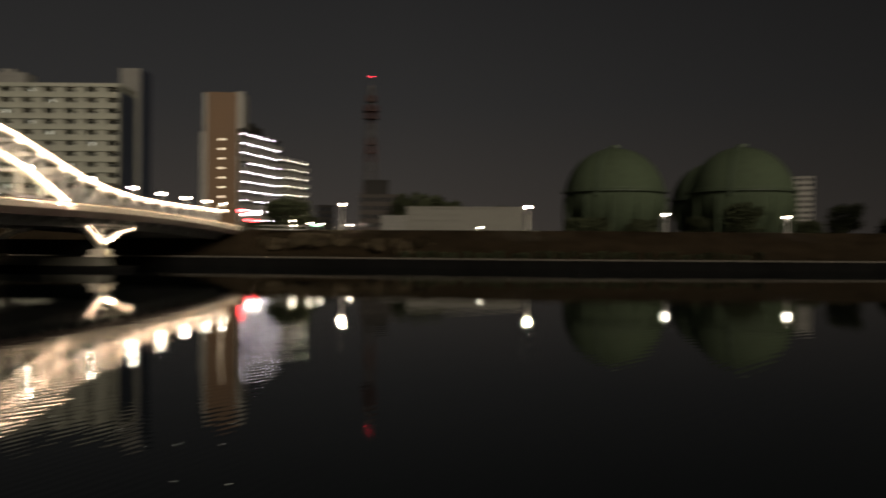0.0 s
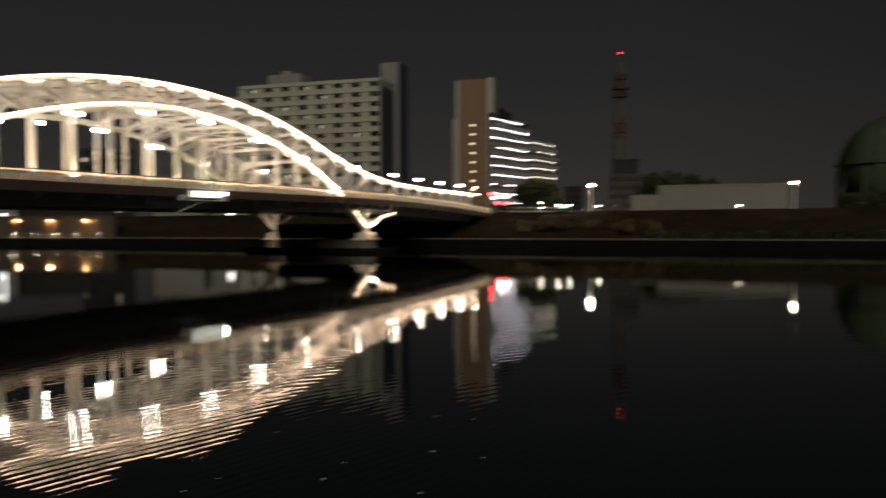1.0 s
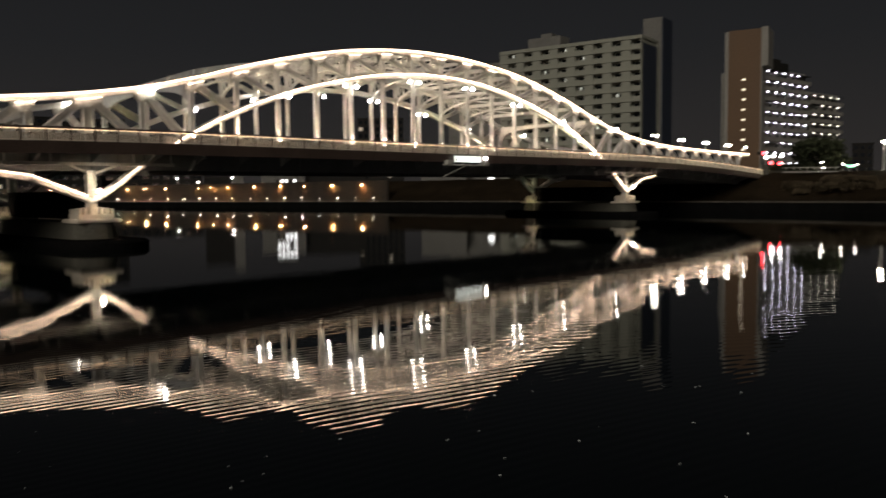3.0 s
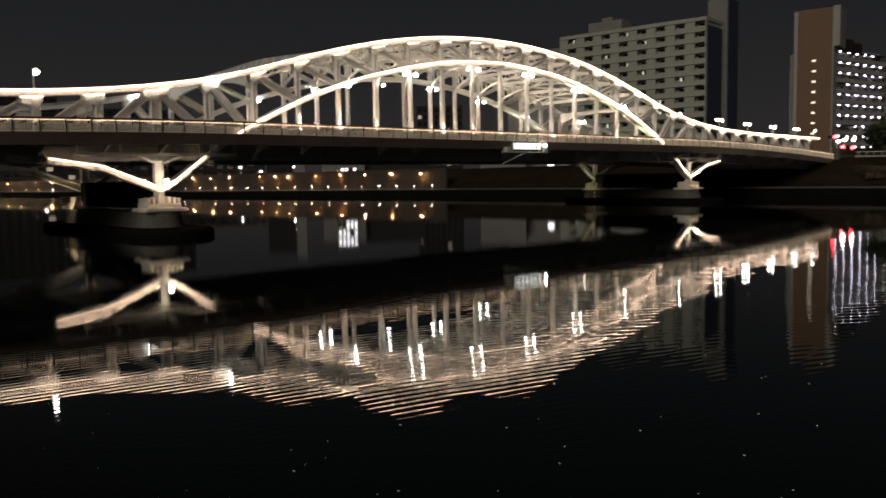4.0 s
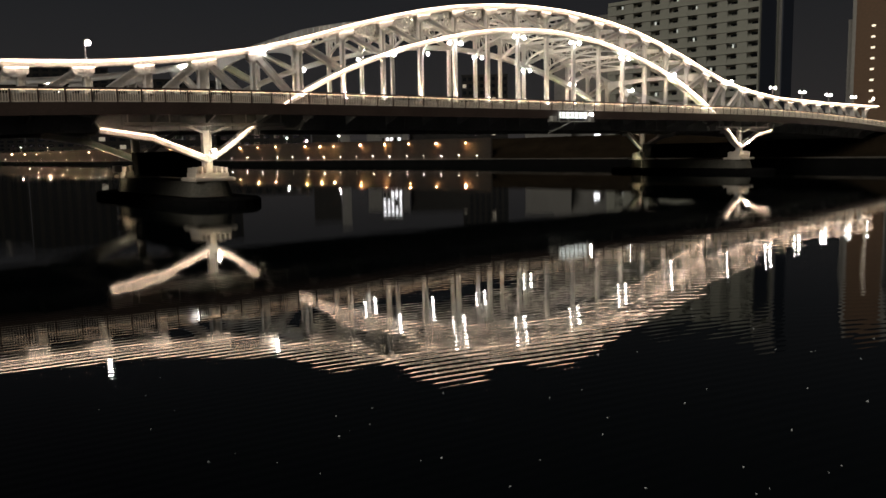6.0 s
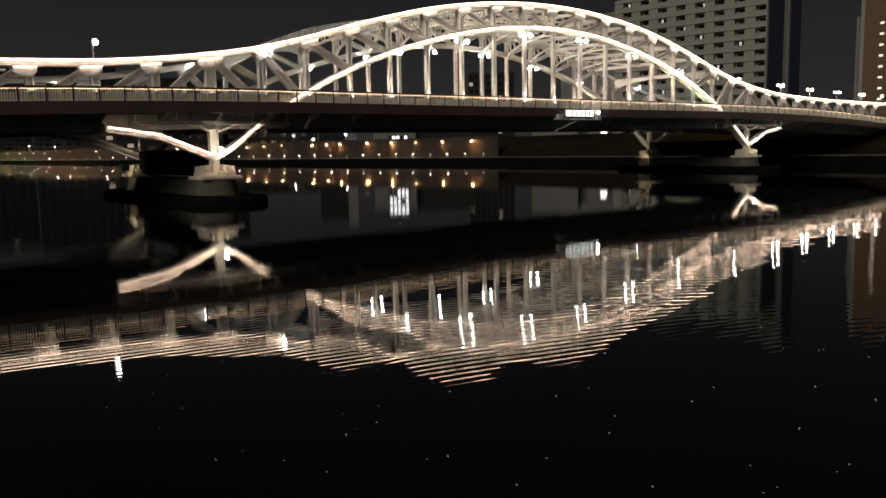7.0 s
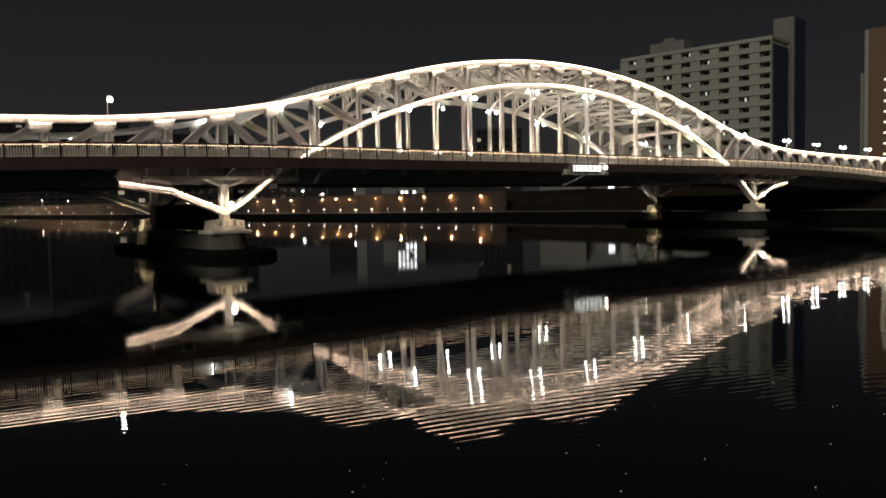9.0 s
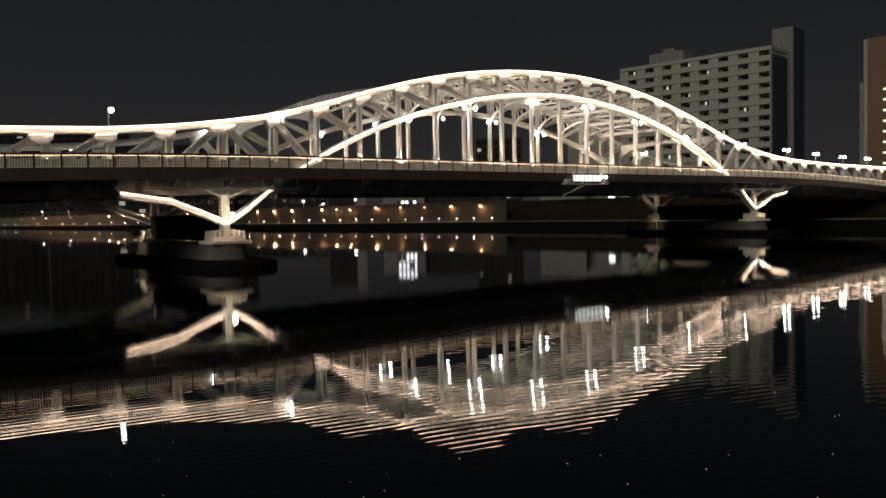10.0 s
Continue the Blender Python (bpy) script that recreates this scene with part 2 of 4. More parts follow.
def rod(bm, p, q, r0, r1=None, n=8):
    p, q = Vector(p), Vector(q)
    d = (q - p).normalized()
    a = d.orthogonal().normalized()
    c = d.cross(a)
    r1 = r0 if r1 is None else r1
    rings = [[bm.verts.new(o + r * (math.cos(2 * math.pi * k / n) * a + math.sin(2 * math.pi * k / n) * c)) for k in range(n)] for o, r in ((p, r0), (q, r1))]
    for k in range(n):
        bm.faces.new((rings[0][k], rings[0][(k + 1) % n], rings[1][(k + 1) % n], rings[1][k]))
    bm.faces.new(rings[0][::-1])
    bm.faces.new(rings[1])
    return bm


def ball(bm, c, r, n=10, squash=1.0):
    bmesh.ops.create_uvsphere(bm, u_segments=n, v_segments=max(6, n // 2 + 2), radius=r, matrix=Matrix.Translation(c) @ Matrix.Diagonal((1, 1, squash, 1)))
    return bm


def curve_at(table, j):
    """Smooth value at j from evenly spaced values (Catmull-Rom)."""
    j = max(0.0, min(len(table) - 1.0, j))
    k = min(int(j), len(table) - 2)
    t = j - k
    p = [table[max(0, min(len(table) - 1, k + o))] for o in (-1, 0, 1, 2)]
    if k == 0:
        p[0] = table[1]
    return 0.5 * (2 * p[1] + (p[2] - p[0]) * t + (2 * p[0] - 5 * p[1] + 4 * p[2] - p[3]) * t * t + (3 * p[1] - p[0] - 3 * p[2] + p[3]) * t ** 3)


BR = radians(7.598)
SB, CB = math.sin(BR), math.cos(BR)


def river(u, w):
    """World x, y of a place u metres along the bridge's direction and w metres across the river's length."""
    return u * SB - w * CB, u * CB + w * SB


def bearing(az, d):
    return -math.sin(radians(az)) * d, math.cos(radians(az)) * d


# ---- river and ground ----
def bank_edge(w):
    pts = [(-900, 420), (-400, 250), (-120, 158), (-49, 141), (-2, 131.5), (70, 133), (157, 131), (196, 124.5), (258, 117.5), (465, 107), (1000, 92), (2600, 60)]
    for (w0, u0), (w1, u1) in zip(pts, pts[1:]):
        if w <= w1:
            t = (w - w0) / (w1 - w0)
            return u0 + (u1 - u0) * t
    return pts[-1][1]


def smooth_edge(w):
    s = 6 + abs(w) * 0.06
    return sum(bank_edge(w + s * k / 3) for k in range(-3, 4)) / 7


STATIONS = [-900 + 20 * k for k in range(36)] + [-180 + 4 * k for k in range(120)] + [300 + 25 * k for k in range(92)]


def strip(offsets):
    """A sheet along the far bank through offsets (distance behind the water's edge, height, unevenness)."""
    bm = bmesh.new()
    rows = []
    for w in STATIONS:
        e = smooth_edge(w)
        row = []
        for o, z, rough in offsets:
            n = noise.noise((w * 0.15, o * 0.2, 3.0)) * rough
            row.append(bm.verts.new((*river(e + o, w), z + n)))
        rows.append(row)
    for a, b in zip(rows, rows[1:]):
        for k in range(len(offsets) - 1):
            bm.faces.new((a[k], b[k], b[k + 1], a[k + 1]))
    bmesh.ops.recalc_face_normals(bm, faces=bm.faces)
    return bm


bm = bmesh.new()
size = 4000
bmesh.ops.create_grid(bm, x_segments=8, y_segments=8, size=size)
tagged(part("water", bm, WATER), "dark calm river water with fine ripples reflecting bridge lights", "river", kind="structure")

tagged(part("river_wall", strip([(0.0, -2.0, 0), (0.0, 1.45, 0.0), (0.25, 1.45, 0), (0.25, 1.2, 0)]), SHADED_CONCRETE), "dark concrete river wall along the far bank, shade in its colour", "river wall", kind="structure")
tagged(part("wall_coping", strip([(-0.12, 1.45, 0), (-0.12, 1.72, 0), (0.5, 1.72, 0), (0.5, 1.45, 0)]), CONCRETE), "pale concrete coping on the river wall", "coping", kind="structure")
tagged(part("promenade", strip([(0.3, 1.6, 0), (6.0, 1.6, 0)]), PAVING), "grey paved riverside promenade", "promenade", kind="structure")
tagged(part("ground", strip([(5.8, 1.55, 0.05), (8, 2.2, 0.2), (11, 3.5, 0.3), (14, 4.7, 0.35), (17, 5.8, 0.3), (19.5, 6.55, 0.12), (22, 6.7, 0.05), (26, 6.6, 0.05), (34, 6.2, 0.1), (60, 6.0, 0), (250, 6.0, 0), (900, 6.0, 0), (3500, 6.0, 0)]), GRASS), "grassy levee slope and ground behind the far bank", "ground", kind="structure")
bm = bmesh.new()
near = [(0.12, -3), (0.12, 2.4), (-1.0, 2.4), (-8, 2.4), (-20, 7.0), (-60, 6.8), (-3800, 6.8)]
rows = [[bm.verts.new((*river(u, w), z)) for u, z in near] for w in (-3500, -200, -40, 0, 40, 200, 3500)]
for a, b in zip(rows, rows[1:]):
    for k in range(len(near) - 1):
        bm.faces.new((a[k], b[k], b[k + 1], a[k + 1]))
bmesh.ops.recalc_face_normals(bm, faces=bm.faces)
tagged(part("near_bank", bm, PAVING), "paved terrace of the near bank", "bank", kind="structure")

# ---- the bridge ----
PANEL, HALF, SPREAD, WALKWAY = 4.431, 19, 16.8, 3.0
MID = 27.08 + 9 * PANEL
NEAR_PLANE = 63.14
bx, by = river(MID, NEAR_PLANE)
bridge = thing("arch_bridge", (bx, by, 0), -7.598, "white steel three-span arch truss bridge lit by warm light strips", "bridge")
TOP = [18.98, 18.88, 18.53, 17.98, 17.18, 16.13, 14.93, 13.63, 12.52, 11.72, 11.14, 10.74, 10.53, 10.38, 10.27, 10.2, 10.15, 10.1, 10.05, 10.02]
LOW = [16.62, 16.44, 16.0, 15.22, 14.18, 12.88, 11.2, 9.1, 6.5, 3.6]


def top_z(j):
    return curve_at(TOP, abs(j))


def low_z(j):
    j = abs(j)
    if j <= 9:
        return curve_at(LOW, j)
    return 3.6 + (j - 9) * 1.75 - max(0, j - 10) * 1.1


def deck_z(j):
    return 7.95 - 0.012 * max(0.0, abs(j) - 7) ** 2


def sweep(bm, xs, line, half_x, down, up):
    """A box-section band along a line of (j, z) at x = xs."""
    rings = []
    for j, z in line:
        rings.append([bm.verts.new((xs + a, j * PANEL, z + b)) for a, b in ((-half_x, -down), (half_x, -down), (half_x, up), (-half_x, up))])
    for a, b in zip(rings, rings[1:]):
        for k in range(4):
            bm.faces.new((a[k], a[(k + 1) % 4], b[(k + 1) % 4], b[k]))
    bm.faces.new(rings[0][::-1])
    bm.faces.new(rings[-1])
    bmesh.ops.recalc_face_normals(bm, faces=bm.faces)
    return bm


def steps(a, b, n):
    return [a + (b - a) * k / n for k in range(n + 1)]


def truss(x, out):
    """One of the two arch trusses at x; out is +1 or -1, the side that faces away from the road."""
    js = steps(-HALF, HALF, 152)
    bm = bmesh.new()
    sweep(bm, x, [(j, top_z(j)) for j in js], 0.28, 0.20, 0.26)
    chord = part("top_chord", bm, STEEL, bridge)
    bm = bmesh.new()
    for s in (-1, 1):
        sweep(bm, x + s * 0.30, [(j, top_z(j) + 0.28) for j in js], 0.09, 0.02, 0.02)
        sweep(bm, x + s * 0.30, [(j, top_z(j) - 0.22) for j in js], 0.09, 0.02, 0.02)
    part("chord_flange", bm, STEEL, chord)
    bm = bmesh.new()
    sweep(bm, x + out * 0.52, [(j, top_z(j) + (0.16 if out > 0 else 0.1)) for j in js], 0.022, 0.026, 0.026)
    part("light_strip", bm, LED, chord, "warm white light strip")
    bm = bmesh.new()
    for k in range(-HALF, HALF + 1):
        for o in (0.25, 0.75):
            j = k + o
            if abs(j) < HALF:
                beam(bm, (x + out * 0.3, j * PANEL, top_z(j) + 0.29), (x + out * 0.56, j * PANEL, top_z(j) + 0.24), 0.05, 0.03, (0, 1, 0))
    tagged(part("strip_bracket", bm, STEEL, chord), kind="stuff")
    # ribbed band added on the far truss so its chord shows above the near one
    if out < 0:
        def band_high(j):
            return 0.62 * min(1.0, max(0.05, (6.3 - abs(j)) / 1.6))
        bm = bmesh.new()
        for a, b in zip(steps(-6.3, 6.3, 76), steps(-6.3, 6.3, 76)[1:]):
            sweep(bm, x - 0.30, [(a, top_z(a) + 0.30), (b, top_z(b) + 0.30)], 0.02, 0.0, band_high((a + b) / 2))
        sweep(bm, x - 0.30, [(j, top_z(j) + 0.33 + band_high(j)) for j in steps(-6.3, 6.3, 76)], 0.05, 0.03, 0.03)
        raised_band = part("far_chord_band", bm, STEEL, chord, "ribbed pale band added above the far chord")
        bm = bmesh.new()
        for k in range(-37, 38):
            j = k * 0.168
            box(bm, x - 0.28, x - 0.10, j * PANEL - 0.05, j * PANEL + 0.05, top_z(j) + 0.28, top_z(j) + 0.28 + band_high(j))
        tagged(part("band_rib", bm, STEEL, raised_band), kind="stuff")
    js = steps(-9, 9, 108)
    bm = bmesh.new()
    sweep(bm, x, [(j, low_z(j)) for j in js], 0.30, 0.19, 0.24)
    rib = part("arch_rib", bm, STEEL, bridge)
    bm = bmesh.new()
    for s in (-1, 1):
        sweep(bm, x + s * 0.32, [(j, low_z(j) + 0.26) for j in js], 0.09, 0.02, 0.02)
        sweep(bm, x + s * 0.32, [(j, low_z(j) - 0.21) for j in js], 0.09, 0.02, 0.02)
    part("chord_flange", bm, STEEL, rib)
    bm = bmesh.new()
    sweep(bm, x + out * 0.55, [(j, low_z(j) + (0.15 if out > 0 else 0.05)) for j in steps(-7.5, 7.5, 90)], 0.022, 0.026, 0.026)
    part("light_strip", bm, LED, rib, "warm white light strip")
    for s in (-1, 1):
        bm = bmesh.new()
        sweep(bm, x, [(s * j, low_z(j)) for j in (9, 9.5, 10, 10.5, 10.9)], 0.26, 0.24, 0.22)
        for z0 in (-0.26, 0.24):
            sweep(bm, x, [(s * j, low_z(j) + z0) for j in (9, 9.5, 10, 10.5, 10.9)], 0.40, 0.025, 0.025)
        arm = part("side_arm", bm, STEEL, bridge)
        bm = bmesh.new()
        sweep(bm, x + out * 0.52, [(s * j, low_z(j) + 0.12) for j in (9.1, 9.5, 10, 10.5, 10.88)], 0.014, 0.016, 0.016)
        part("light_strip", bm, LED, arm, "warm white light strip")
        bm = bmesh.new()
        sweep(bm, x + out * 0.55, [(s * j, low_z(j) + 0.12) for j in (8.05, 8.25, 8.5, 8.75, 8.95)], 0.014, 0.018, 0.018)
        part("light_strip", bm, LED, arm, "warm white light strip")
    # posts, hangers, diagonals, gussets
    for i in range(-HALF + 1, HALF):
        j, y, zt, zd = abs(i), i * PANEL, top_z(i), deck_z(i)
        s = 1 if i >= 0 else -1
        heavy = j >= 9
        wid, mat_ = (0.62, STEEL_LACED) if heavy else (0.42, STEEL)
        foot = zd - 0.2 if j >= 8 else low_z(i)
        bm = bmesh.new()
        i_bar(bm, (x, y, foot), (x, y, zt - 0.25), wid, wid * (1.3 if j == 9 else 0.9), (1, 0, 0))
        post = part("post", bm, mat_, bridge)
        if heavy and out > 0:
            bm = bmesh.new()
            z, k = zd + 0.9, 0
            while z < zt - 1.0:
                for sg in (-1, 1):
                    beam(bm, (x + 0.32, y - sg * 0.22, z), (x + 0.32, y + sg * 0.22, z + 0.42), 0.02, 0.06)
                z += 0.42
            tagged(part("lacing", bm, STEEL_LACED, post), kind="stuff")
        if j <= 7:
            bm = bmesh.new()
            i_bar(bm, (x, y, zd + 0.4), (x, y, low_z(i) - 0.22), 0.40, 0.34, (1, 0, 0), 0.05, 0.07)
            part("hanger", bm, STEEL, bridge)
        if j != 8 and j < HALF - 1:
            for sd in (-1, 1):
                bm = bmesh.new()
                box(bm, x + sd * 0.46 - 0.14, x + sd * 0.46 + 0.14, y - 0.16, y + 0.16, zd + 0.70, zd + 0.84)
                can = part("uplight", bm, BROWN, bridge, "small warm floodlight at the foot of a hanger")
                bm = bmesh.new()
                box(bm, x + sd * 0.45 - 0.11, x + sd * 0.45 + 0.11, y - 0.13, y + 0.13, zd + 0.84, zd + 0.844)
                part("lens", bm, UPLIGHT if j <= 7 else UPLIGHT_LOW, can, "glowing warm lens")
        # gusset under the chord
        bm = bmesh.new()
        g0, g1 = (-0.50, 1.15) if s < 0 else (-1.15, 0.50)
        if j >= 10:
            g0, g1 = (-1.15, 0.50) if s < 0 else (-0.50, 1.15)
        if j == 9:
            g0, g1 = -1.1, 1.1
        za, zb = top_z(i + g0 / PANEL) - 0.20, top_z(i + g1 / PANEL) - 0.20
        for o in (-0.26, 0.26):
            v = [bm.verts.new((x + o + t, y + yy, z)) for t in (-0.02, 0.02) for yy, z in ((g0, za), (g0, za - 0.42), (g0 * 0.4, za - 0.75), (g1 * 0.4, zb - 0.75), (g1, zb - 0.42), (g1, zb))]
            bm.faces.new(v[:6])
            bm.faces.new(v[6:][::-1])
            for k in range(6):
                bm.faces.new((v[k], v[6 + k], v[6 + (k + 1) % 6], v[(k + 1) % 6]))
        bmesh.ops.recalc_face_normals(bm, faces=bm.faces)
        gus = part("gusset_plate", bm, STEEL, bridge)
        bm = bmesh.new()
        beam(bm, (x + out * 0.42, y + g0 * 0.9, top_z(i + g0 * 0.9 / PANEL) - 0.30), (x + out * 0.42, y + g1 * 0.9, top_z(i + g1 * 0.9 / PANEL) - 0.30), 0.05, 0.015)
        part("node_light", bm, LED_NODE, gus, "short warm light bar")
        # diagonals
        ends = []
        if 1 <= j <= 8:
            ends.append(i - s)
        if j >= 9:
            ends.append(i + s)
        if j == 9:
            ends.append(i - s)
        for e in ends:
            if abs(e) > HALF - 1:
                continue
            ze = low_z(e) + 0.15 if abs(e) <= 6 else deck_z(e) + 0.2
            bm = bmesh.new()
            sgn = 1 if e > i else -1
            p, q = Vector((x, y + sgn * 0.35, zt - 0.4)), Vector((x, e * PANEL - sgn * 0.25, ze))
            if j >= 7:
                i_bar(bm, p, q, 0.5, 0.62, (1, 0, 0), 0.1, 0.06)
                n = int((q - p).length / 0.4)
                for k in range(n):
                    a, b = p.lerp(q, k / n), p.lerp(q, (k + 1) / n)
                    up = (q - p).normalized().cross(Vector((1, 0, 0))) * 0.26
                    beam(bm, a + up + Vector((0.22, 0, 0)), b - up + Vector((0.22, 0, 0)), 0.02, 0.07)
                    beam(bm, a - up + Vector((0.24, 0, 0)), b + up + Vector((0.24, 0, 0)), 0.02, 0.07)
                part("diagonal", bm, STEEL_LACED, bridge)
            else:
                i_bar(bm, p, q, 0.42, 0.44, (1, 0, 0), 0.08, 0.1)
                part("diagonal", bm, STEEL, bridge)
    # tie girder along the walkway's inner edge
    bm = bmesh.new()
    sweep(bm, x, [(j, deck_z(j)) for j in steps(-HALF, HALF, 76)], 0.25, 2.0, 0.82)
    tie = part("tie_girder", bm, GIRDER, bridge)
    bm = bmesh.new()
    sweep(bm, x, [(j, deck_z(j)) for j in steps(-HALF, HALF, 76)], 0.27, -0.02, 0.84)
    part("kerb_plate", bm, KERB, tie)
    bm = bmesh.new()
    for k in range(-HALF * 2, HALF * 2):
        y, z = k * PANEL / 2, deck_z(k / 2)
        box(bm, x + out * 0.25 - 0.08, x + out * 0.25 + 0.08, y - 0.03, y + 0.03, z - 1.95, z - 0.4)
    tagged(part("girder_stiffener", bm, GIRDER, tie), kind="stuff")


truss(0.0, 1)
truss(-SPREAD, -1)

# cross bracing between the trusses
for i in range(-6, 7):
    y, zt, zl = i * PANEL, top_z(i), low_z(i)
    bm = bmesh.new()
    i_bar(bm, (-0.2, y, zt), (-SPREAD + 0.2, y, zt), 0.3, 0.4, (0, 1, 0))
    part("top_strut", bm, STEEL, bridge)
    if abs(i) <= 5:
        bm = bmesh.new()
        drop = min(2.6, (zt - deck_z(i)) * 0.24)
        arc = [Vector((-SPREAD / 2 + (SPREAD / 2 - 0.25) * math.cos(math.pi * k / 16), y, zt - 0.5 - drop + drop * 0.9 * math.sin(math.pi * k / 16))) for k in range(17)]
        for a, b in zip(arc, arc[1:]):
            beam(bm, a, b, 0.28, 0.2, (0, 1, 0))
        for k in range(1, 16):
            top_a = Vector((arc[k].x, y, zt - 0.15))
            beam(bm, arc[k], top_a, 0.1, 0.08, (0, 1, 0))
            beam(bm, arc[k], Vector((arc[min(16, k + 1)].x, y, zt - 0.15)), 0.1, 0.07, (0, 1, 0))
        part("sway_frame", bm, STEEL, bridge)
    if i < 6:
        bm = bmesh.new()
        y2, z2 = (i + 1) * PANEL, top_z(i + 1)
        for half in (0, 1):
            a, b = -SPREAD / 2 * half, -SPREAD / 2 * (half + 1)
            beam(bm, (a, y, zt - 0.05), (b, y2, z2 - 0.05), 0.16, 0.14, (0, 0, 1))
            beam(bm, (b, y, zt - 0.09), (a, y2, z2 - 0.09), 0.16, 0.14, (0, 0, 1))
        part("lateral_brace", bm, STEEL, bridge)
for s in (-1, 1):
    i = s * 7
    bm = bmesh.new()
    zt = top_z(i)
    y = i * PANEL
    arc = [Vector((-SPREAD / 2 + (SPREAD / 2 - 0.3) * math.cos(math.pi * k / 20), y, zt - 2.6 + 2.2 * math.sin(math.pi * k / 20) ** 0.6)) for k in range(21)]
    for a, b in zip(arc, arc[1:]):
        v = [bm.verts.new(p) for p in ((a.x, y - 0.15, a.z), (b.x, y - 0.15, b.z), (b.x, y - 0.15, zt), (a.x, y - 0.15, zt), (a.x, y + 0.15, a.z), (b.x, y + 0.15, b.z), (b.x, y + 0.15, zt), (a.x, y + 0.15, zt))]
        for f in FACES:
            bm.faces.new([v[q] for q in f])
    bmesh.ops.recalc_face_normals(bm, faces=bm.faces)
    part("portal_frame", bm, STEEL, bridge)

# deck, walkways, floor beams
js = steps(-HALF, HALF, 76)
bm = bmesh.new()
sweep(bm, -SPREAD / 2, [(j, deck_z(j) + 0.1) for j in js], SPREAD / 2 - 0.26, 0.35, 0.0)
part("road_deck", bm, ASPHALT, bridge)
for x0, x1 in ((0.26, WALKWAY - 0.06), (-SPREAD - WALKWAY + 0.06, -SPREAD - 0.26)):
    bm = bmesh.new()
    sweep(bm, (x0 + x1) / 2, [(j, deck_z(j)) for j in js], (x1 - x0) / 2, 0.22, 0.0)
    part("walkway", bm, PAVING, bridge)
for xx in (WALKWAY, -SPREAD - WALKWAY):
    bm = bmesh.new()
    sweep(bm, xx, [(j, deck_z(j)) for j in js], 0.06, 0.78, 0.06)
    sweep(bm, xx, [(j, deck_z(j) - 0.80) for j in js], 0.14, 0.03, 0.03)
    part("fascia", bm, BROWN, bridge)
for i in range(-HALF, HALF + 1):
    z, y = deck_z(i), i * PANEL
    bm = bmesh.new()
    i_bar(bm, (-0.26, y, z - 1.1), (-SPREAD + 0.26, y, z - 1.1), 0.35, 1.3, (0, 1, 0), 0.05, 0.05)
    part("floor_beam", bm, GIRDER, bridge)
    for x0, x1 in ((0.26, WALKWAY - 0.1), (-SPREAD - 0.26, -SPREAD - WALKWAY + 0.1)):
        bm = bmesh.new()
        v = [bm.verts.new((xx, y + t, zz)) for t in (-0.06, 0.06) for xx, zz in ((x0, z - 0.25), (x1, z - 0.25), (x1, z - 0.5), (x0, z - 1.5))]
        for f in FACES:
            bm.faces.new([v[q] for q in f])
        bmesh.ops.recalc_face_normals(bm, faces=bm.faces)
        part("bracket", bm, GIRDER, bridge)
for xx in (-3.4, -6.7, -10.1, -13.4):
    bm = bmesh.new()
    sweep(bm, xx, [(j, deck_z(j)) for j in js], 0.12, 1.2, -0.3)
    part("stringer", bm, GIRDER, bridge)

# railings
for xx in (WALKWAY, -SPREAD - WALKWAY):
    bm = bmesh.new()
    sweep(bm, xx, [(j, deck_z(j) + 0.99) for j in js], 0.085, 0.05, 0.10)
    rail = part("handrail", bm, BROWN, bridge, "dark brown handrail")
    bm = bmesh.new()
    sweep(bm, xx, [(j, deck_z(j) + 0.86) for j in js], 0.025, 0.02, 0.02)
    sweep(bm, xx, [(j, deck_z(j) + 0.12) for j in js], 0.025, 0.025, 0.025)
    part("rail_bar", bm, PICKET, rail)
    bm = bmesh.new()
    sweep(bm, xx, [(j, deck_z(j) + 0.915) for j in js], 0.035, 0.012, 0.012)
    part("rail_light", bm, RAIL_LED, rail, "thin amber light line under the handrail")
    total = 2 * HALF * PANEL
    bm = bmesh.new()
    box(bm, -0.05, 0.05, -0.05, 0.05, 0, 0.95)
    post_mesh = shared("rail_post", bm, BROWN)
    n = int(total / 1.74)
    for k in range(n + 1):
        y = -total / 2 + k * 1.74
        o = part("rail_post", post_mesh, None, bridge)
        o.location = (xx, y, deck_z(y / PANEL) + 0.03)
    bm = bmesh.new()
    box(bm, -0.018, 0.018, -0.022, 0.022, 0.10, 0.86)
    bar_mesh = shared("baluster", bm, PICKET)
    rest = bmesh.new()
    n = int(total / 0.174)
    for k in range(n):
        y = -total / 2 + (k + 0.5) * 0.174
        z = deck_z(y / PANEL)
        if xx > 0 and -58 < y < -10:
            o = part("baluster", bar_mesh, None, bridge)
            o.location = (xx, y, z)
        else:
            box(rest, xx - 0.018, xx + 0.018, y - 0.022, y + 0.022, z + 0.1, z + 0.86)
    tagged(part("baluster", rest, PICKET, bridge), kind="stuff")

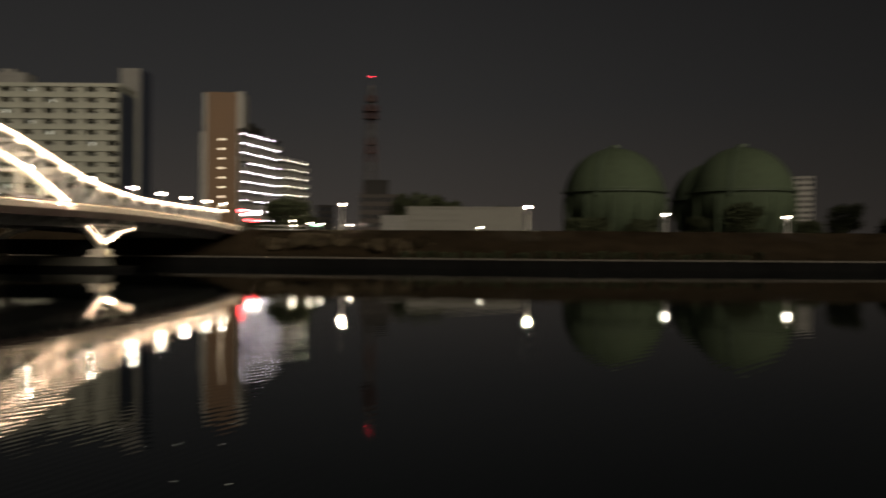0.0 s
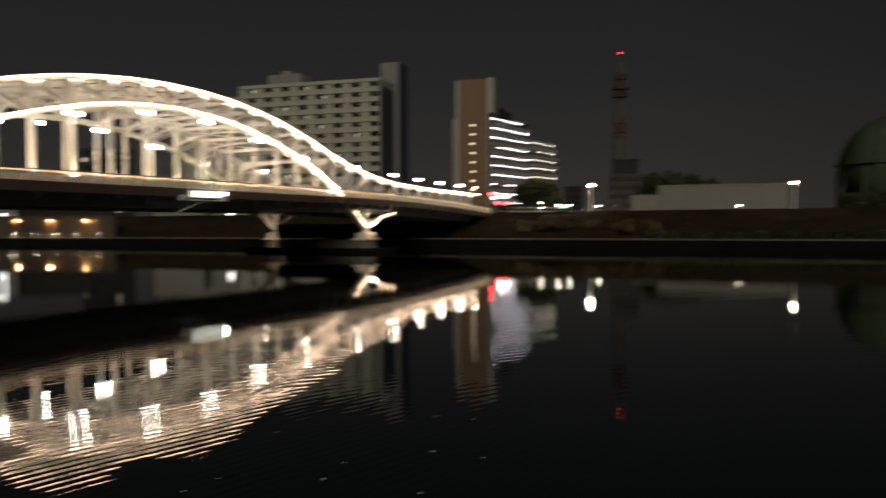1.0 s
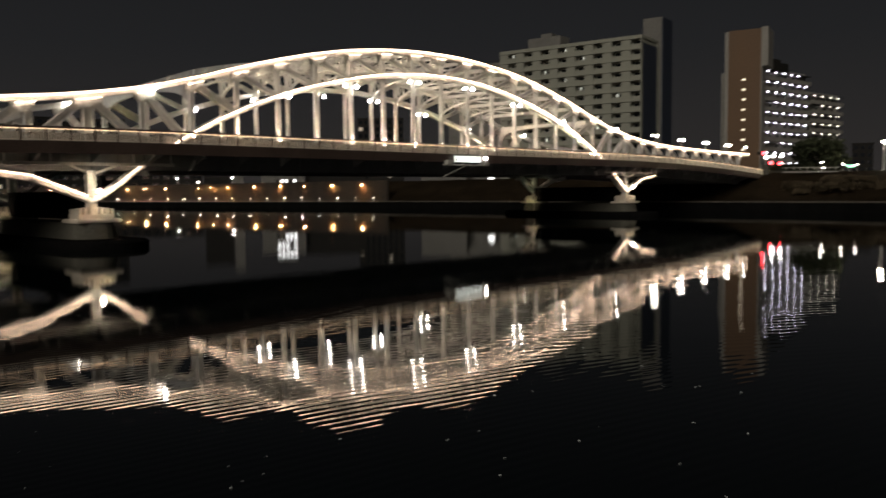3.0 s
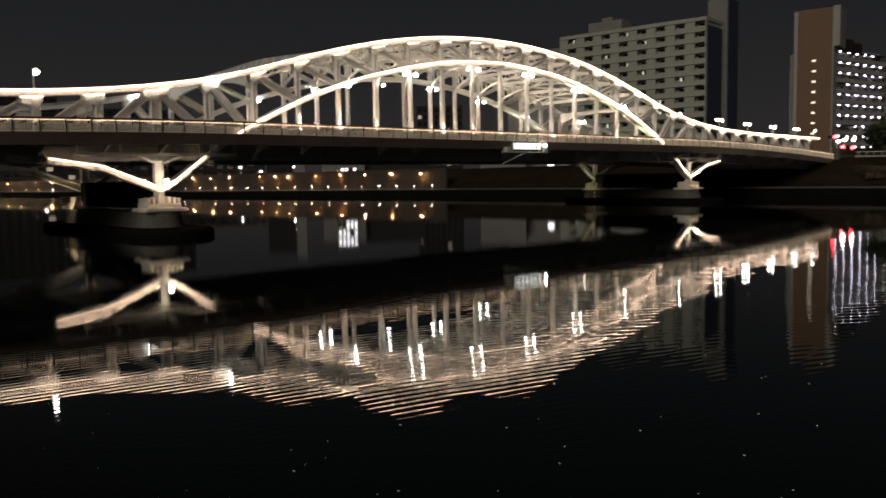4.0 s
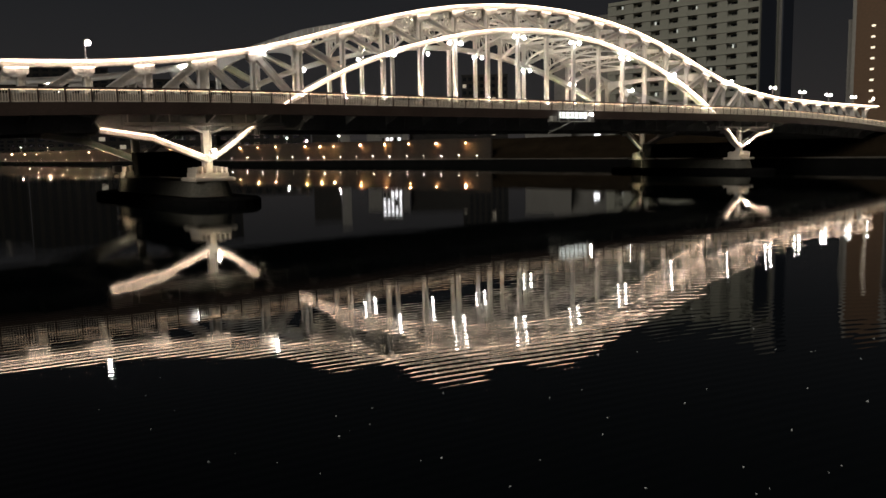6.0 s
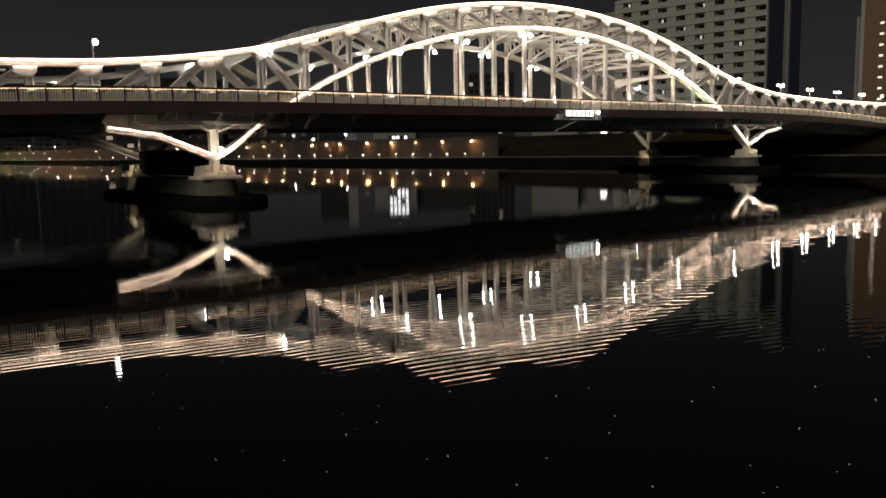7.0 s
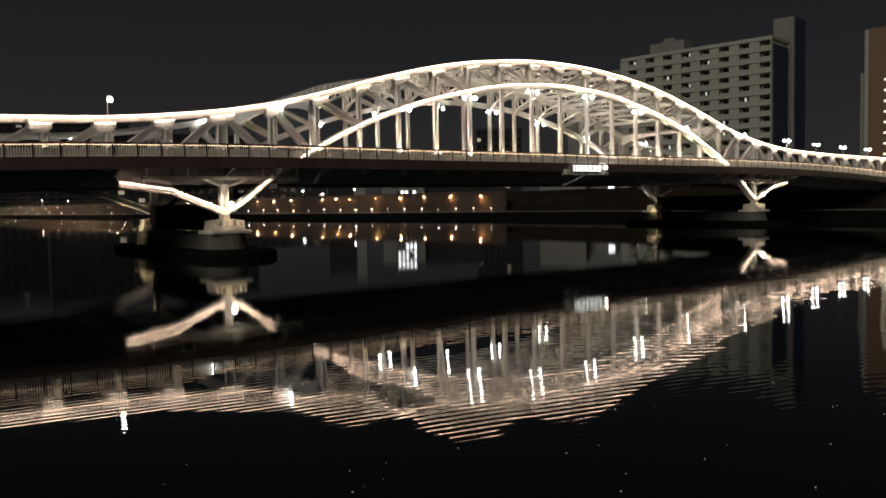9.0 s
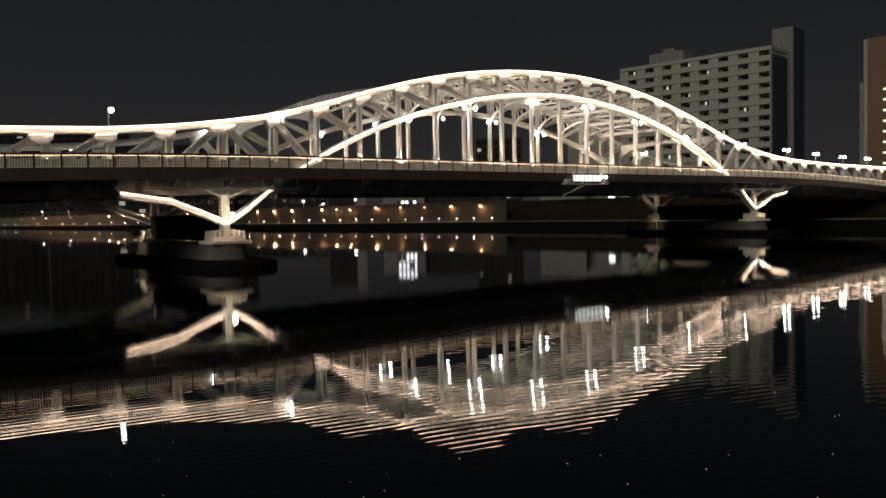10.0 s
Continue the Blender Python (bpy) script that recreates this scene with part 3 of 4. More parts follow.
# piers
def pier(y):
    p = thing("bridge_pier", (*river(MID + y, NEAR_PLANE), 0), -7.598, "grey concrete river pier with pale granite bearing blocks", "bridge pier", "bridge piers")
    bm = bmesh.new()
    # rounded shaft carrying both feet
    ring = []
    for z, grow in ((-2, 0.25), (0.25, 0.2), (1.7, 0.0), (1.85, 0.0)):
        pts = []
        for k in range(24):
            a = 2 * math.pi * k / 24
            pts.append(bm.verts.new(((1.5 + grow * 2) * math.cos(a) + (0.0 if math.cos(a) > 0 else -SPREAD), (1.6 + grow * 2) * math.sin(a), z)))
        ring.append(pts)
    for a, b in zip(ring, ring[1:]):
        for k in range(24):
            bm.faces.new((a[k], a[(k + 1) % 24], b[(k + 1) % 24], b[k]))
    bm.faces.new(ring[-1])
    bmesh.ops.recalc_face_normals(bm, faces=bm.faces)
    part("shaft", bm, PIER_STONE, p)
    bm = bmesh.new()
    ring = []
    for z, g in ((-2, 0), (0.42, 0), (0.62, -0.25)):
        ring.append([bm.verts.new(((3.0 + g) * math.cos(2 * math.pi * k / 28) + (2.2 if k < 7 or k > 21 else -SPREAD - 2.2), (3.2 + g) * math.sin(2 * math.pi * k / 28), z)) for k in range(28)])
    for a, b in zip(ring, ring[1:]):
        for k in range(28):
            bm.faces.new((a[k], a[(k + 1) % 28], b[(k + 1) % 28], b[k]))
    bm.faces.new(ring[-1])
    bmesh.ops.recalc_face_normals(bm, faces=bm.faces)
    part("footing", bm, SHADED_CONCRETE, p, "low dark caisson at the waterline")
    for x in (0.0, -SPREAD):
        bm = bmesh.new()
        box(bm, x - 1.5, x + 1.5, -1.72, 1.72, 1.85, 2.15)
        bmesh.ops.bevel(bm, geom=bm.edges[:], offset=0.08, segments=2, affect="EDGES")
        part("cap_slab", bm, GRANITE, p)
        bm = bmesh.new()
        box(bm, x - 0.9, x + 0.9, -1.4, 1.4, 2.15, 2.5)
        block = part("bearing_block", bm, GRANITE, p)
        for k in range(-3, 4):
            bm = bmesh.new()
            if k:
                box(bm, x - 0.95, x + 0.95, k * 0.41 - 0.08, k * 0.41 + 0.08, 2.5, 3.1 - 0.06 * abs(k))
            else:
                box(bm, x - 0.45, x + 0.45, -0.25, 0.25, 2.5, 3.3)
            part("bearing_rib", bm, GRANITE, block)
        bm = bmesh.new()
        i_bar(bm, (x, 0, 3.0), (x, 0, 6.3), 0.5, 0.7, (1, 0, 0))
        part("bearing_post", bm, STEEL, p)
        out = 1 if x == 0 else -1
        bm = bmesh.new()
        ball(bm, (1.40, 0.05, 4.3) if x == 0 else (x + 1.3, -2.3, 2.75), 0.15 if x == 0 else 0.095)
        fl = part("floodlight", bm, FLOOD, p, "small bright floodlight")
        bm = bmesh.new()
        if x == 0:
            rod(bm, (0.3, 0.05, 4.3), (1.27, 0.05, 4.3), 0.04)
        else:
            rod(bm, (x + 1.55, -2.2, 0.4), (x + 1.55, -2.2, 2.6), 0.05)
            box(bm, x + 1.5, x + 1.55, -2.6, -1.9, 2.45, 3.05)
            box(bm, x + 1.0, x + 1.5, -2.6, -2.55, 2.45, 3.05)
        part("lamp_hood", bm, POLE, fl)
        # inspection rail under the deck, knee posts and struts to it
        bm = bmesh.new()
        i_bar(bm, (x + out * 0.75, -6.6, 6.38), (x + out * 0.75, 6.6, 6.38), 0.55, 0.22, (1, 0, 0), 0.04, 0.05)
        for yy in (-6.4, -3.2, 0.0, 3.2, 6.4):
            box(bm, x + out * 0.75 - 0.04, x + out * 0.75 + 0.04, yy - 0.05, yy + 0.05, 6.48, 7.2)
        part("inspection_rail", bm, STEEL, p)
        for sg in (-1, 1):
            bm = bmesh.new()
            i_bar(bm, (x, sg * 4.43, 5.55), (x, sg * 4.43, 6.3), 0.45, 0.5, (1, 0, 0), 0.05, 0.06)
            part("knee_post", bm, STEEL, p)
            bm = bmesh.new()
            beam(bm, (x + out * 0.35, sg * 0.35, 5.7), (x + out * 0.7, sg * 1.9, 6.32), 0.16, 0.16)
            part("strut", bm, STEEL, p)
            bm = bmesh.new()
            beam(bm, (x + out * 0.3, sg * 8.3, 5.95), (x + out * 0.3, sg * 8.9, 6.9), 0.4, 0.14)
            beam(bm, (x + out * 0.3, sg * 8.9, 6.9), (x + out * 0.3, sg * 9.8, 7.05), 0.4, 0.14)
            part("end_bracket", bm, STEEL, p)
    # wall between the feet, its shadow given by the near-black concrete
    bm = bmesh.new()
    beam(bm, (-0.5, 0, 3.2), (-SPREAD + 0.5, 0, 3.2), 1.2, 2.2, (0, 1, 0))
    part("cross_wall", bm, SHADED_CONCRETE, p)
    return p


pier(-9 * PANEL)
pier(9 * PANEL)


def lamp(i, x, z_base, z_head, heads, label):
    """Bridge lamp: a slim pole with one or two globes on short arms."""
    wx, wy = river(MID + i * PANEL, NEAR_PLANE - x)
    t = thing("bridge_lamp", (wx, wy, z_base), -7.598, label, "street lamp", "lamps along the bridge")
    bm = bmesh.new()
    h = z_head - z_base
    rod(bm, (0, 0, 0), (0, 0, h + 0.25), 0.06, 0.045)
    for s in ((-1, 1) if heads == 2 else (0.3,)):
        rod(bm, (0, 0, h + 0.15), (0, s * 0.72, h + 0.3), 0.03)
    part("pole", bm, POLE, t)
    for s in ((-1, 1) if heads == 2 else (0.3,)):
        bm = bmesh.new()
        ball(bm, (0, s * 0.72, h), 0.19 if s > 0 else 0.16, 12)
        g = part("globe", bm, GLOBE, t, "glowing white globe")
        bm = bmesh.new()
        rod(bm, (0, s * 0.72, h + 0.20), (0, s * 0.72, h + 0.32), 0.14, 0.05)
        part("globe_cap", bm, POLE, g)
    return t


for x, side in ((0.75, 1), (-SPREAD + 0.75, -1)):
    for i in (-3, -1, 1, 3):
        lamp(i - (0.12 if side > 0 else 0.05), x, low_z(i) - 0.5, low_z(i) - 0.75, 2, "pair of glowing white globes under the lit arch rib")
    for i in (-5, 5, -8, 8):
        z = {5: low_z(5) + 0.05, 8: top_z(8) + 0.1}[abs(i)]
        lamp(i + 0.12, x, z - 0.6, z, 1, "single bright white globe on the lit chord")
for i in (-11, 11, 13, 15, 17, 18.7):
    lamp(i, 0.0, top_z(i) + 0.3, top_z(i) + 1.5, 1 if i in (-11, 18.7) else 2, "white globe lamp on a short pole above the chord")
    lamp(i + 0.3, -SPREAD, top_z(i) - 0.9, top_z(i) - 0.2, 1, "white globe lamp beside the far truss")

# white lit board hung on the outer side of the walkway
plat = thing("hanging_board", (*river(MID + 0.16 * PANEL, NEAR_PLANE - WALKWAY - 0.35), 6.85), -7.598, "bright white lit board hung under the railing", "lit board")
bm = bmesh.new()
box(bm, -0.10, 0.10, -2.1, 2.1, 0.3, 0.95)
part("panel", bm, BOARD_LIT, plat)
bm = bmesh.new()
for k in range(7):
    box(bm, 0.10, 0.16, -2.1 + k * 0.7 - 0.04, -2.1 + k * 0.7 + 0.04, 0.3, 0.95)
box(bm, 0.10, 0.15, -2.1, 2.1, 0.58, 0.64)
part("panel_frame", bm, POLE, plat)
bm = bmesh.new()
for y in (-2.15, -0.7, 0.7, 2.15):
    rod(bm, (-0.16, y, 0.0), (-0.16, y, 1.25), 0.05)
rod(bm, (0.1, -4.2, -0.05), (0.1, 3.4, -0.05), 0.07)
rod(bm, (0.1, -0.2, 0.0), (-0.6, -3.4, -1.3), 0.05)
for y in (-3.2, 2.9):
    box(bm, -0.4, 0.2, y - 0.3, y + 0.3, 0.0, 0.5)
part("hanger_frame", bm, POLE, plat)
bm = bmesh.new()
ball(bm, (0.1, 2.9, 0.75), 0.17)
part("marker_light", bm, GLOBE, plat, "small bright marker light")


# ---- buildings ----
def window_mesh(name, wide, high, lit=False):
    """A recessed window: frame bars and two panes; stands in the plane y = 0, facing -y."""
    bm = bmesh.new()
    box(bm, -wide / 2, wide / 2, 0.0, 0.06, 0, high)
    return shared(name, bm, HOME_LIT if lit else PANE)


def balcony_block(name, at, turn, wide, deep, floors, storey, bays, label, wall, lit_chance=0.03, group="", base=0.0):
    """Apartment block: facade on local y = 0 facing -y from x = 0 to wide; each bay has a solid balcony front and a dark recess."""
    b = thing(name, at, turn, label, "apartment building", group)
    high = floors * storey + base
    bm = bmesh.new()
    box(bm, 0, wide, 1.5, deep, 0, high)
    part("wall", bm, wall, b)
    bw = wide / bays
    bm = bmesh.new()
    box(bm, -0.25, wide + 0.25, 0.2, deep + 0.2, high, high + 0.9)
    part("roof_parapet", bm, wall, b)
    for k in range(floors + 1):
        z = base + k * storey
        bm = bmesh.new()
        box(bm, 0, wide, -0.36, 1.5, z - 0.20, z + 0.02)
        part("floor_slab", bm, wall, b)
    bm = bmesh.new()
    box(bm, 0, bw * 0.50, -0.30, 0.10, 0, storey - 0.35)
    solid = shared("balcony_front", bm, wall)
    bm = bmesh.new()
    box(bm, 0, bw * 0.50, -0.22, -0.08, 0, 1.30)
    low = shared("balcony_rail", bm, wall)
    bm = bmesh.new()
    box(bm, -0.09, 0.09, 0.0, 1.5, 0, storey)
    fin = shared("party_wall", bm, wall)
    wm, wl_ = window_mesh("window", bw * 0.34, 2.1), window_mesh("window", bw * 0.10, 1.2, True)
    for k in range(floors):
        z = base + k * storey
        for n in range(bays):
            x = n * bw
            for me, nm, dx, dy, dz in ((solid, "balcony_front", 0, 0, 0.0), (low, "balcony_rail", bw * 0.50, 0, 0.0), (fin, "party_wall", 0.1, 0, 0.0)):
                o = part(nm, me, None, b)
                o.location = (x + dx, dy, z + dz)
            o = part("window", wm, None, b)
            o.location = (x + bw * 0.75, 1.43, z + 0.1)
            if random.random() < lit_chance:
                o = part("window", wl_, None, b, "lit window")
                o.location = (x + bw * random.choice((0.62, 0.70, 0.84)), 1.36, z + 1.25)
    return b, high


random.seed(4)
apt, apt_high = balcony_block("apartment_block", (-132.6, 216, 5.5), 0, 45.4, 12.8, 14, 2.86, 8, "cream slab apartment block with staggered balconies and dark end wall", APT_WALL, 0.10)
bm = bmesh.new()
box(bm, 45.4, 45.65, 1.0, 11.6, 0, apt_high - 1.2)
part("end_wall", bm, APT_SIDE, apt, "dark navy tiled end wall")
bm = bmesh.new()
box(bm, 45.4, 45.7, -0.3, 0.9, 0, apt_high)
box(bm, 45.4, 45.7, 11.7, 13.0, 0, apt_high)
part("corner_column", bm, APT_WALL, apt)
bm = bmesh.new()
box(bm, 7, 18, 5, 11, apt_high + 0.9, apt_high + 4.6)
box(bm, 11, 14.5, 6, 9, apt_high + 4.6, apt_high + 5.8)
part("roof_tank_house", bm, DIM_WALL, apt)
bm = bmesh.new()
box(bm, 40.6, 46.2, 13.6, 22, 0, apt_high + 7.8)
part("stair_tower", bm, DIM_WALL, apt)
bm = bmesh.new()
box(bm, 46.2, 46.45, 13.9, 21.6, 0, apt_high + 7.7)
part("stair_tower_side", bm, APT_SIDE, apt, "dark side of the stair tower")
bm = bmesh.new()
box(bm, -26, -0.6, 9, 18, 0, apt_high - 0.6)
part("rear_wing", bm, DIM_WALL, apt)

# brown tower with lit corridor wings
tw = thing("tower_block", (-67.1, 225.6, 5.5), 6, "tall brown-tiled tower with pale corner strips and a lit stair", "tower building")
bm = bmesh.new()
box(bm, 0.9, 9.2, 0, 10, 0, 40.6)
part("wall", bm, BRICKY, tw)
bm = bmesh.new()
box(bm, 9.2, 9.5, 0.3, 6.5, 0, 30.8)
box(bm, 9.2, 10.9, 0.3, 10, 30.8, 41.0)
part("corner_strip", bm, GREY_WALL, tw)
bm = bmesh.new()
box(bm, 0.0, 0.9, 0.1, 9, 0, 40.4)
part("corner_strip", bm, GREY_WALL, tw)
bm = bmesh.new()
box(bm, -1.6, 0.0, 4, 9, 0, 30)
part("side_wing", bm, GREY_WALL, tw)
bm = bmesh.new()
box(bm, 4.5, 5.4, -0.08, 0.1, 0, 0.5)
sl = shared("stair_window", bm, STAIR_LIT)
for k in range(8):
    o = part("stair_window", sl, None, tw, "lit stair window")
    o.location = (0, 0, 8.4 + k * 2.68)


def corridor_wing(name, at, turn, length, deep, floors, storey, lights, tube, label):
    """Open-corridor wing: facade on local y = 0 facing -y with slabs, parapets, doors and a ceiling light per bay."""
    b = thing(name, at, turn, label, "apartment building")
    high = floors * storey
    bm = bmesh.new()
    box(bm, 0, length, 1.6, deep, 0, high + 0.8)
    part("wall", bm, GREY_WALL, b)
    for k in range(floors + 1):
        bm = bmesh.new()
        box(bm, 0, length, -0.05, 1.6, k * storey - 0.15, k * storey)
        part("corridor_slab", bm, DARK_WALL, b)
        if k < floors:
            bm = bmesh.new()
            box(bm, 0, length, -0.05, 0.08, k * storey, k * storey + 1.15)
            part("parapet", bm, GREY_WALL, b)
    bw = length / lights
    bm = bmesh.new()
    box(bm, -0.45, 0.45, 0, 0.05, 0, 2.0)
    door = shared("door", bm, DARK_WALL)
    bm = bmesh.new()
    box(bm, -0.24, 0.24, -0.12, 0.12, -0.24, 0)
    tub = shared("corridor_light", bm, tube)
    for k in range(floors):
        for n in range(lights):
            if (k * 7 + n * 5) % 23 == 3:
                continue
            o = part("corridor_light", tub, None, b)
            o.location = (bw * (n + 0.5), 0.35, (k + 1) * storey - 0.2)
            o = part("door", door, None, b)
            o.location = (bw * (n + 0.3), 1.57, k * storey)
    return b


wing_turn = 90 - math.degrees(math.atan2(6.5, 25.0))
corridor_wing("corridor_wing", (-58.3, 233.0, 5.5), wing_turn, 25.8, 9, 11, 2.78, 6, COLD, "apartment wing with cold-lit open corridors on every floor")
w2 = corridor_wing("corridor_wing", (-51.6, 258.5, 6.2), wing_turn, 20.5, 9, 9, 2.78, 4, COLD_WARM, "lower apartment wing with neutral-lit open corridors")
rt = thing("roof_plant", (-55.4, 243, 36.4), 75, "dark rooftop plant house", "roof plant")
bm = bmesh.new()
box(bm, -5, 5, 1.8, 8, 0, 2.6)
box(bm, -2, 2, 2.5, 6, 2.6, 3.6)
part("plant_house", bm, DARK_WALL, rt)


def plain_block(name, az0, az1, d, top, label, wall, floors, bays, lit=None, chance=0.0, ground=5.8, deep=12, windows=True):
    """Simple slab building seen from afar between two bearings, with window rows and floor bands."""
    x0, y0 = bearing(az0, d)
    x1, y1 = bearing(az1, d)
    wide = math.hypot(x1 - x0, y1 - y0)
    b = thing(name, (x0, y0, ground), math.degrees(math.atan2(y1 - y0, x1 - x0)), label, "building")
    high = top - ground
    bm = bmesh.new()
    box(bm, 0, wide, 0, deep, 0, high)
    part("wall", bm, wall, b)
    bm = bmesh.new()
    box(bm, -0.2, wide + 0.2, -0.2, deep + 0.2, high, high + 0.5)
    part("roof_edge", bm, wall, b)
    st, bw = high / floors, wide / bays
    wm = window_mesh("window", bw * 0.6, st * 0.5)
    lm = None
    if lit:
        bm = bmesh.new()
        box(bm, -bw * 0.3, bw * 0.3, 0, 0.06, 0, st * 0.5)
        lm = shared("window", bm, lit)
    for k in range(floors):
        bm = bmesh.new()
        box(bm, 0, wide, -0.12, 0, k * st - 0.1, k * st + 0.1)
        part("floor_band", bm, wall, b)
        for n in range(bays if windows else 0):
            on = lm is not None and random.random() < chance
            o = part("window", lm if on else wm, None, b, "lit window" if on else "")
            o.location = (bw * (n + 0.5), -0.05, k * st + st * 0.3)
    return b


random.seed(9)
plain_block("long_low_building", 2.58, -5.7, 232, 14.3, "long low pale grey depot building behind the levee", surface("pale_grey_siding", (0.135, 0.132, 0.118), 0.8, vary=0.12, grain=1, stain=0.1), 5, 12, windows=False)
plain_block("annex_building", 4.4, 2.6, 229, 11.6, "low pale grey annex beside the long depot", DIM_WALL, 3, 4, windows=False)
plain_block("dark_apartment_building", 5.9, 2.7, 262, 19.5, "dim mid-rise apartment building with balcony bands", surface("dusky_brown_wall", (0.036, 0.030, 0.026), 0.85, vary=0.25, grain=1.5, stain=0.1), 5, 6)
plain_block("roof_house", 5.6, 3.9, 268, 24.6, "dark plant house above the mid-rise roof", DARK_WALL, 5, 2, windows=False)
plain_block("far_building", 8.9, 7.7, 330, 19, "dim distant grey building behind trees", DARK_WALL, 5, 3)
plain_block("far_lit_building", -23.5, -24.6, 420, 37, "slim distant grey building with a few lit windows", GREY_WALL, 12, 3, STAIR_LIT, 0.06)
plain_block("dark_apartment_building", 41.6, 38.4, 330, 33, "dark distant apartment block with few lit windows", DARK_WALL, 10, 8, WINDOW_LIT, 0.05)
plain_block("riverside_building", 47.3, 45.9, 262, 17.0, "bright glass-fronted hall on the far bank", DIM_WALL, 4, 5, SHOP_LIT, 0.75)
plain_block("riverside_building", 48.3, 47.35, 262, 15.0, "pale solid side block of the lit hall", DIM_WALL, 2, 2, windows=False)
plain_block("riverside_building", 45.85, 45.4, 262, 15.0, "pale solid side block of the lit hall", DIM_WALL, 2, 2, windows=False)
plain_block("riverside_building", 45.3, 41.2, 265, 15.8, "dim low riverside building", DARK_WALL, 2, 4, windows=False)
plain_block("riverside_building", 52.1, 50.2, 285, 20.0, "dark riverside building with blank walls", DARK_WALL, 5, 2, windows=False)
plain_block("stair_block", 50.15, 49.5, 284, 22.0, "slim pale grey stair block", DIM_WALL, 5, 1, windows=False)
plain_block("riverside_building", 37.2, 34.0, 262, 17.0, "grey riverside building with an unlit front", DIM_WALL, 2, 4, windows=False)
plain_block("riverside_building", 32.9, 29.0, 255, 14.6, "pale grey riverside building beside the bridge", DIM_WALL, 3, 6, windows=False)
plain_block("lit_annex", 32.6, 31.9, 252, 12.5, "small pale annex with a bright window", DIM_WALL, 2, 1, SHOP_LIT, 1.0, deep=2.5)
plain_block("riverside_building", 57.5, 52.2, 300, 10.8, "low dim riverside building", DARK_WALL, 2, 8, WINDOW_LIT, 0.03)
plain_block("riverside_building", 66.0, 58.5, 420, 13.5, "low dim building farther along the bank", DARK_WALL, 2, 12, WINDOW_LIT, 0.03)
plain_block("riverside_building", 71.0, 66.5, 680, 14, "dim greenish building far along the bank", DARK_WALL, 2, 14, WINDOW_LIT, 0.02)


# dark blocks added behind the deck, unseen, to keep sky glow off the water
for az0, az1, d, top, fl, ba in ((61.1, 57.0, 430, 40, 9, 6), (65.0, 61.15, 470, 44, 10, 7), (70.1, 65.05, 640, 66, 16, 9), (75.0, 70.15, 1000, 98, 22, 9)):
    plain_block("far_skyglow_block", az0, az1, d, top, "dark distant apartment block with few lit windows", DARK_WALL, fl, ba, WINDOW_LIT, 0.003)


# ---- spherical gas holders ----
def gas_holder(az, d, zc, r=17.2):
    t = thing("gas_holder", (*bearing(az, d), 6.0), 0, "pale green spherical gas holder with a walkway ring on dark legs", "gas tank", "gas holders")
    c = zc - 6.0
    bm = bmesh.new()
    bmesh.ops.create_uvsphere(bm, u_segments=64, v_segments=40, radius=r, matrix=Matrix.Translation((0, 0, c)))
    for f in bm.faces:
        f.smooth = True
    part("shell", bm, TANK, t)
    bm = bmesh.new()
    n, zr = 48, c + 1.6
    for k in range(n):
        a0, a1 = 2 * math.pi * k / n, 2 * math.pi * (k + 1) / n
        for rr, zz, wd, dp in ((r + 0.45, zr, 1.0, 0.25), (r + 0.95, zr + 1.1, 0.06, 0.08), (r + 0.95, zr + 0.6, 0.04, 0.05)):
            beam(bm, (rr * math.cos(a0), rr * math.sin(a0), zz), (rr * math.cos(a1), rr * math.sin(a1), zz), dp, wd, (0, 0, 1))
        rod(bm, ((r + 0.95) * math.cos(a0), (r + 0.95) * math.sin(a0), zr), ((r + 0.95) * math.cos(a0), (r + 0.95) * math.sin(a0), zr + 1.1), 0.03, n=5)
    part("walkway_ring", bm, TANK_DARK, t)
    for k in range(12):
        a = 2 * math.pi * (k + 0.5) / 12
        bm = bmesh.new()
        rod(bm, (r * math.cos(a), r * math.sin(a), 0), (r * math.cos(a), r * math.sin(a), c), 0.5, n=10)
        part("leg", bm, TANK, t)
    bm = bmesh.new()
    for k in range(24):
        e0, e1 = math.pi / 2 * k / 24, math.pi / 2 * (k + 1) / 24
        a = radians(-120)
        p = [((r + 0.7) * math.cos(e) * math.cos(a), (r + 0.7) * math.cos(e) * math.sin(a), c + (r + 0.7) * math.sin(e)) for e in (e0, e1)]
        beam(bm, p[0], p[1], 0.9, 0.12, (math.sin(a), -math.cos(a), 0))
    rod(bm, (0, 0, c + r), (0, 0, c + r + 1.0), 1.8, n=16)
    tagged(part("top_stair", bm, TANK_DARK, t), kind="stuff")
    return t


gas_holder(-11.95, 288, 20.6)
gas_holder(-20.25, 294, 20.6)
gas_holder(-18.6, 345, 20.6)


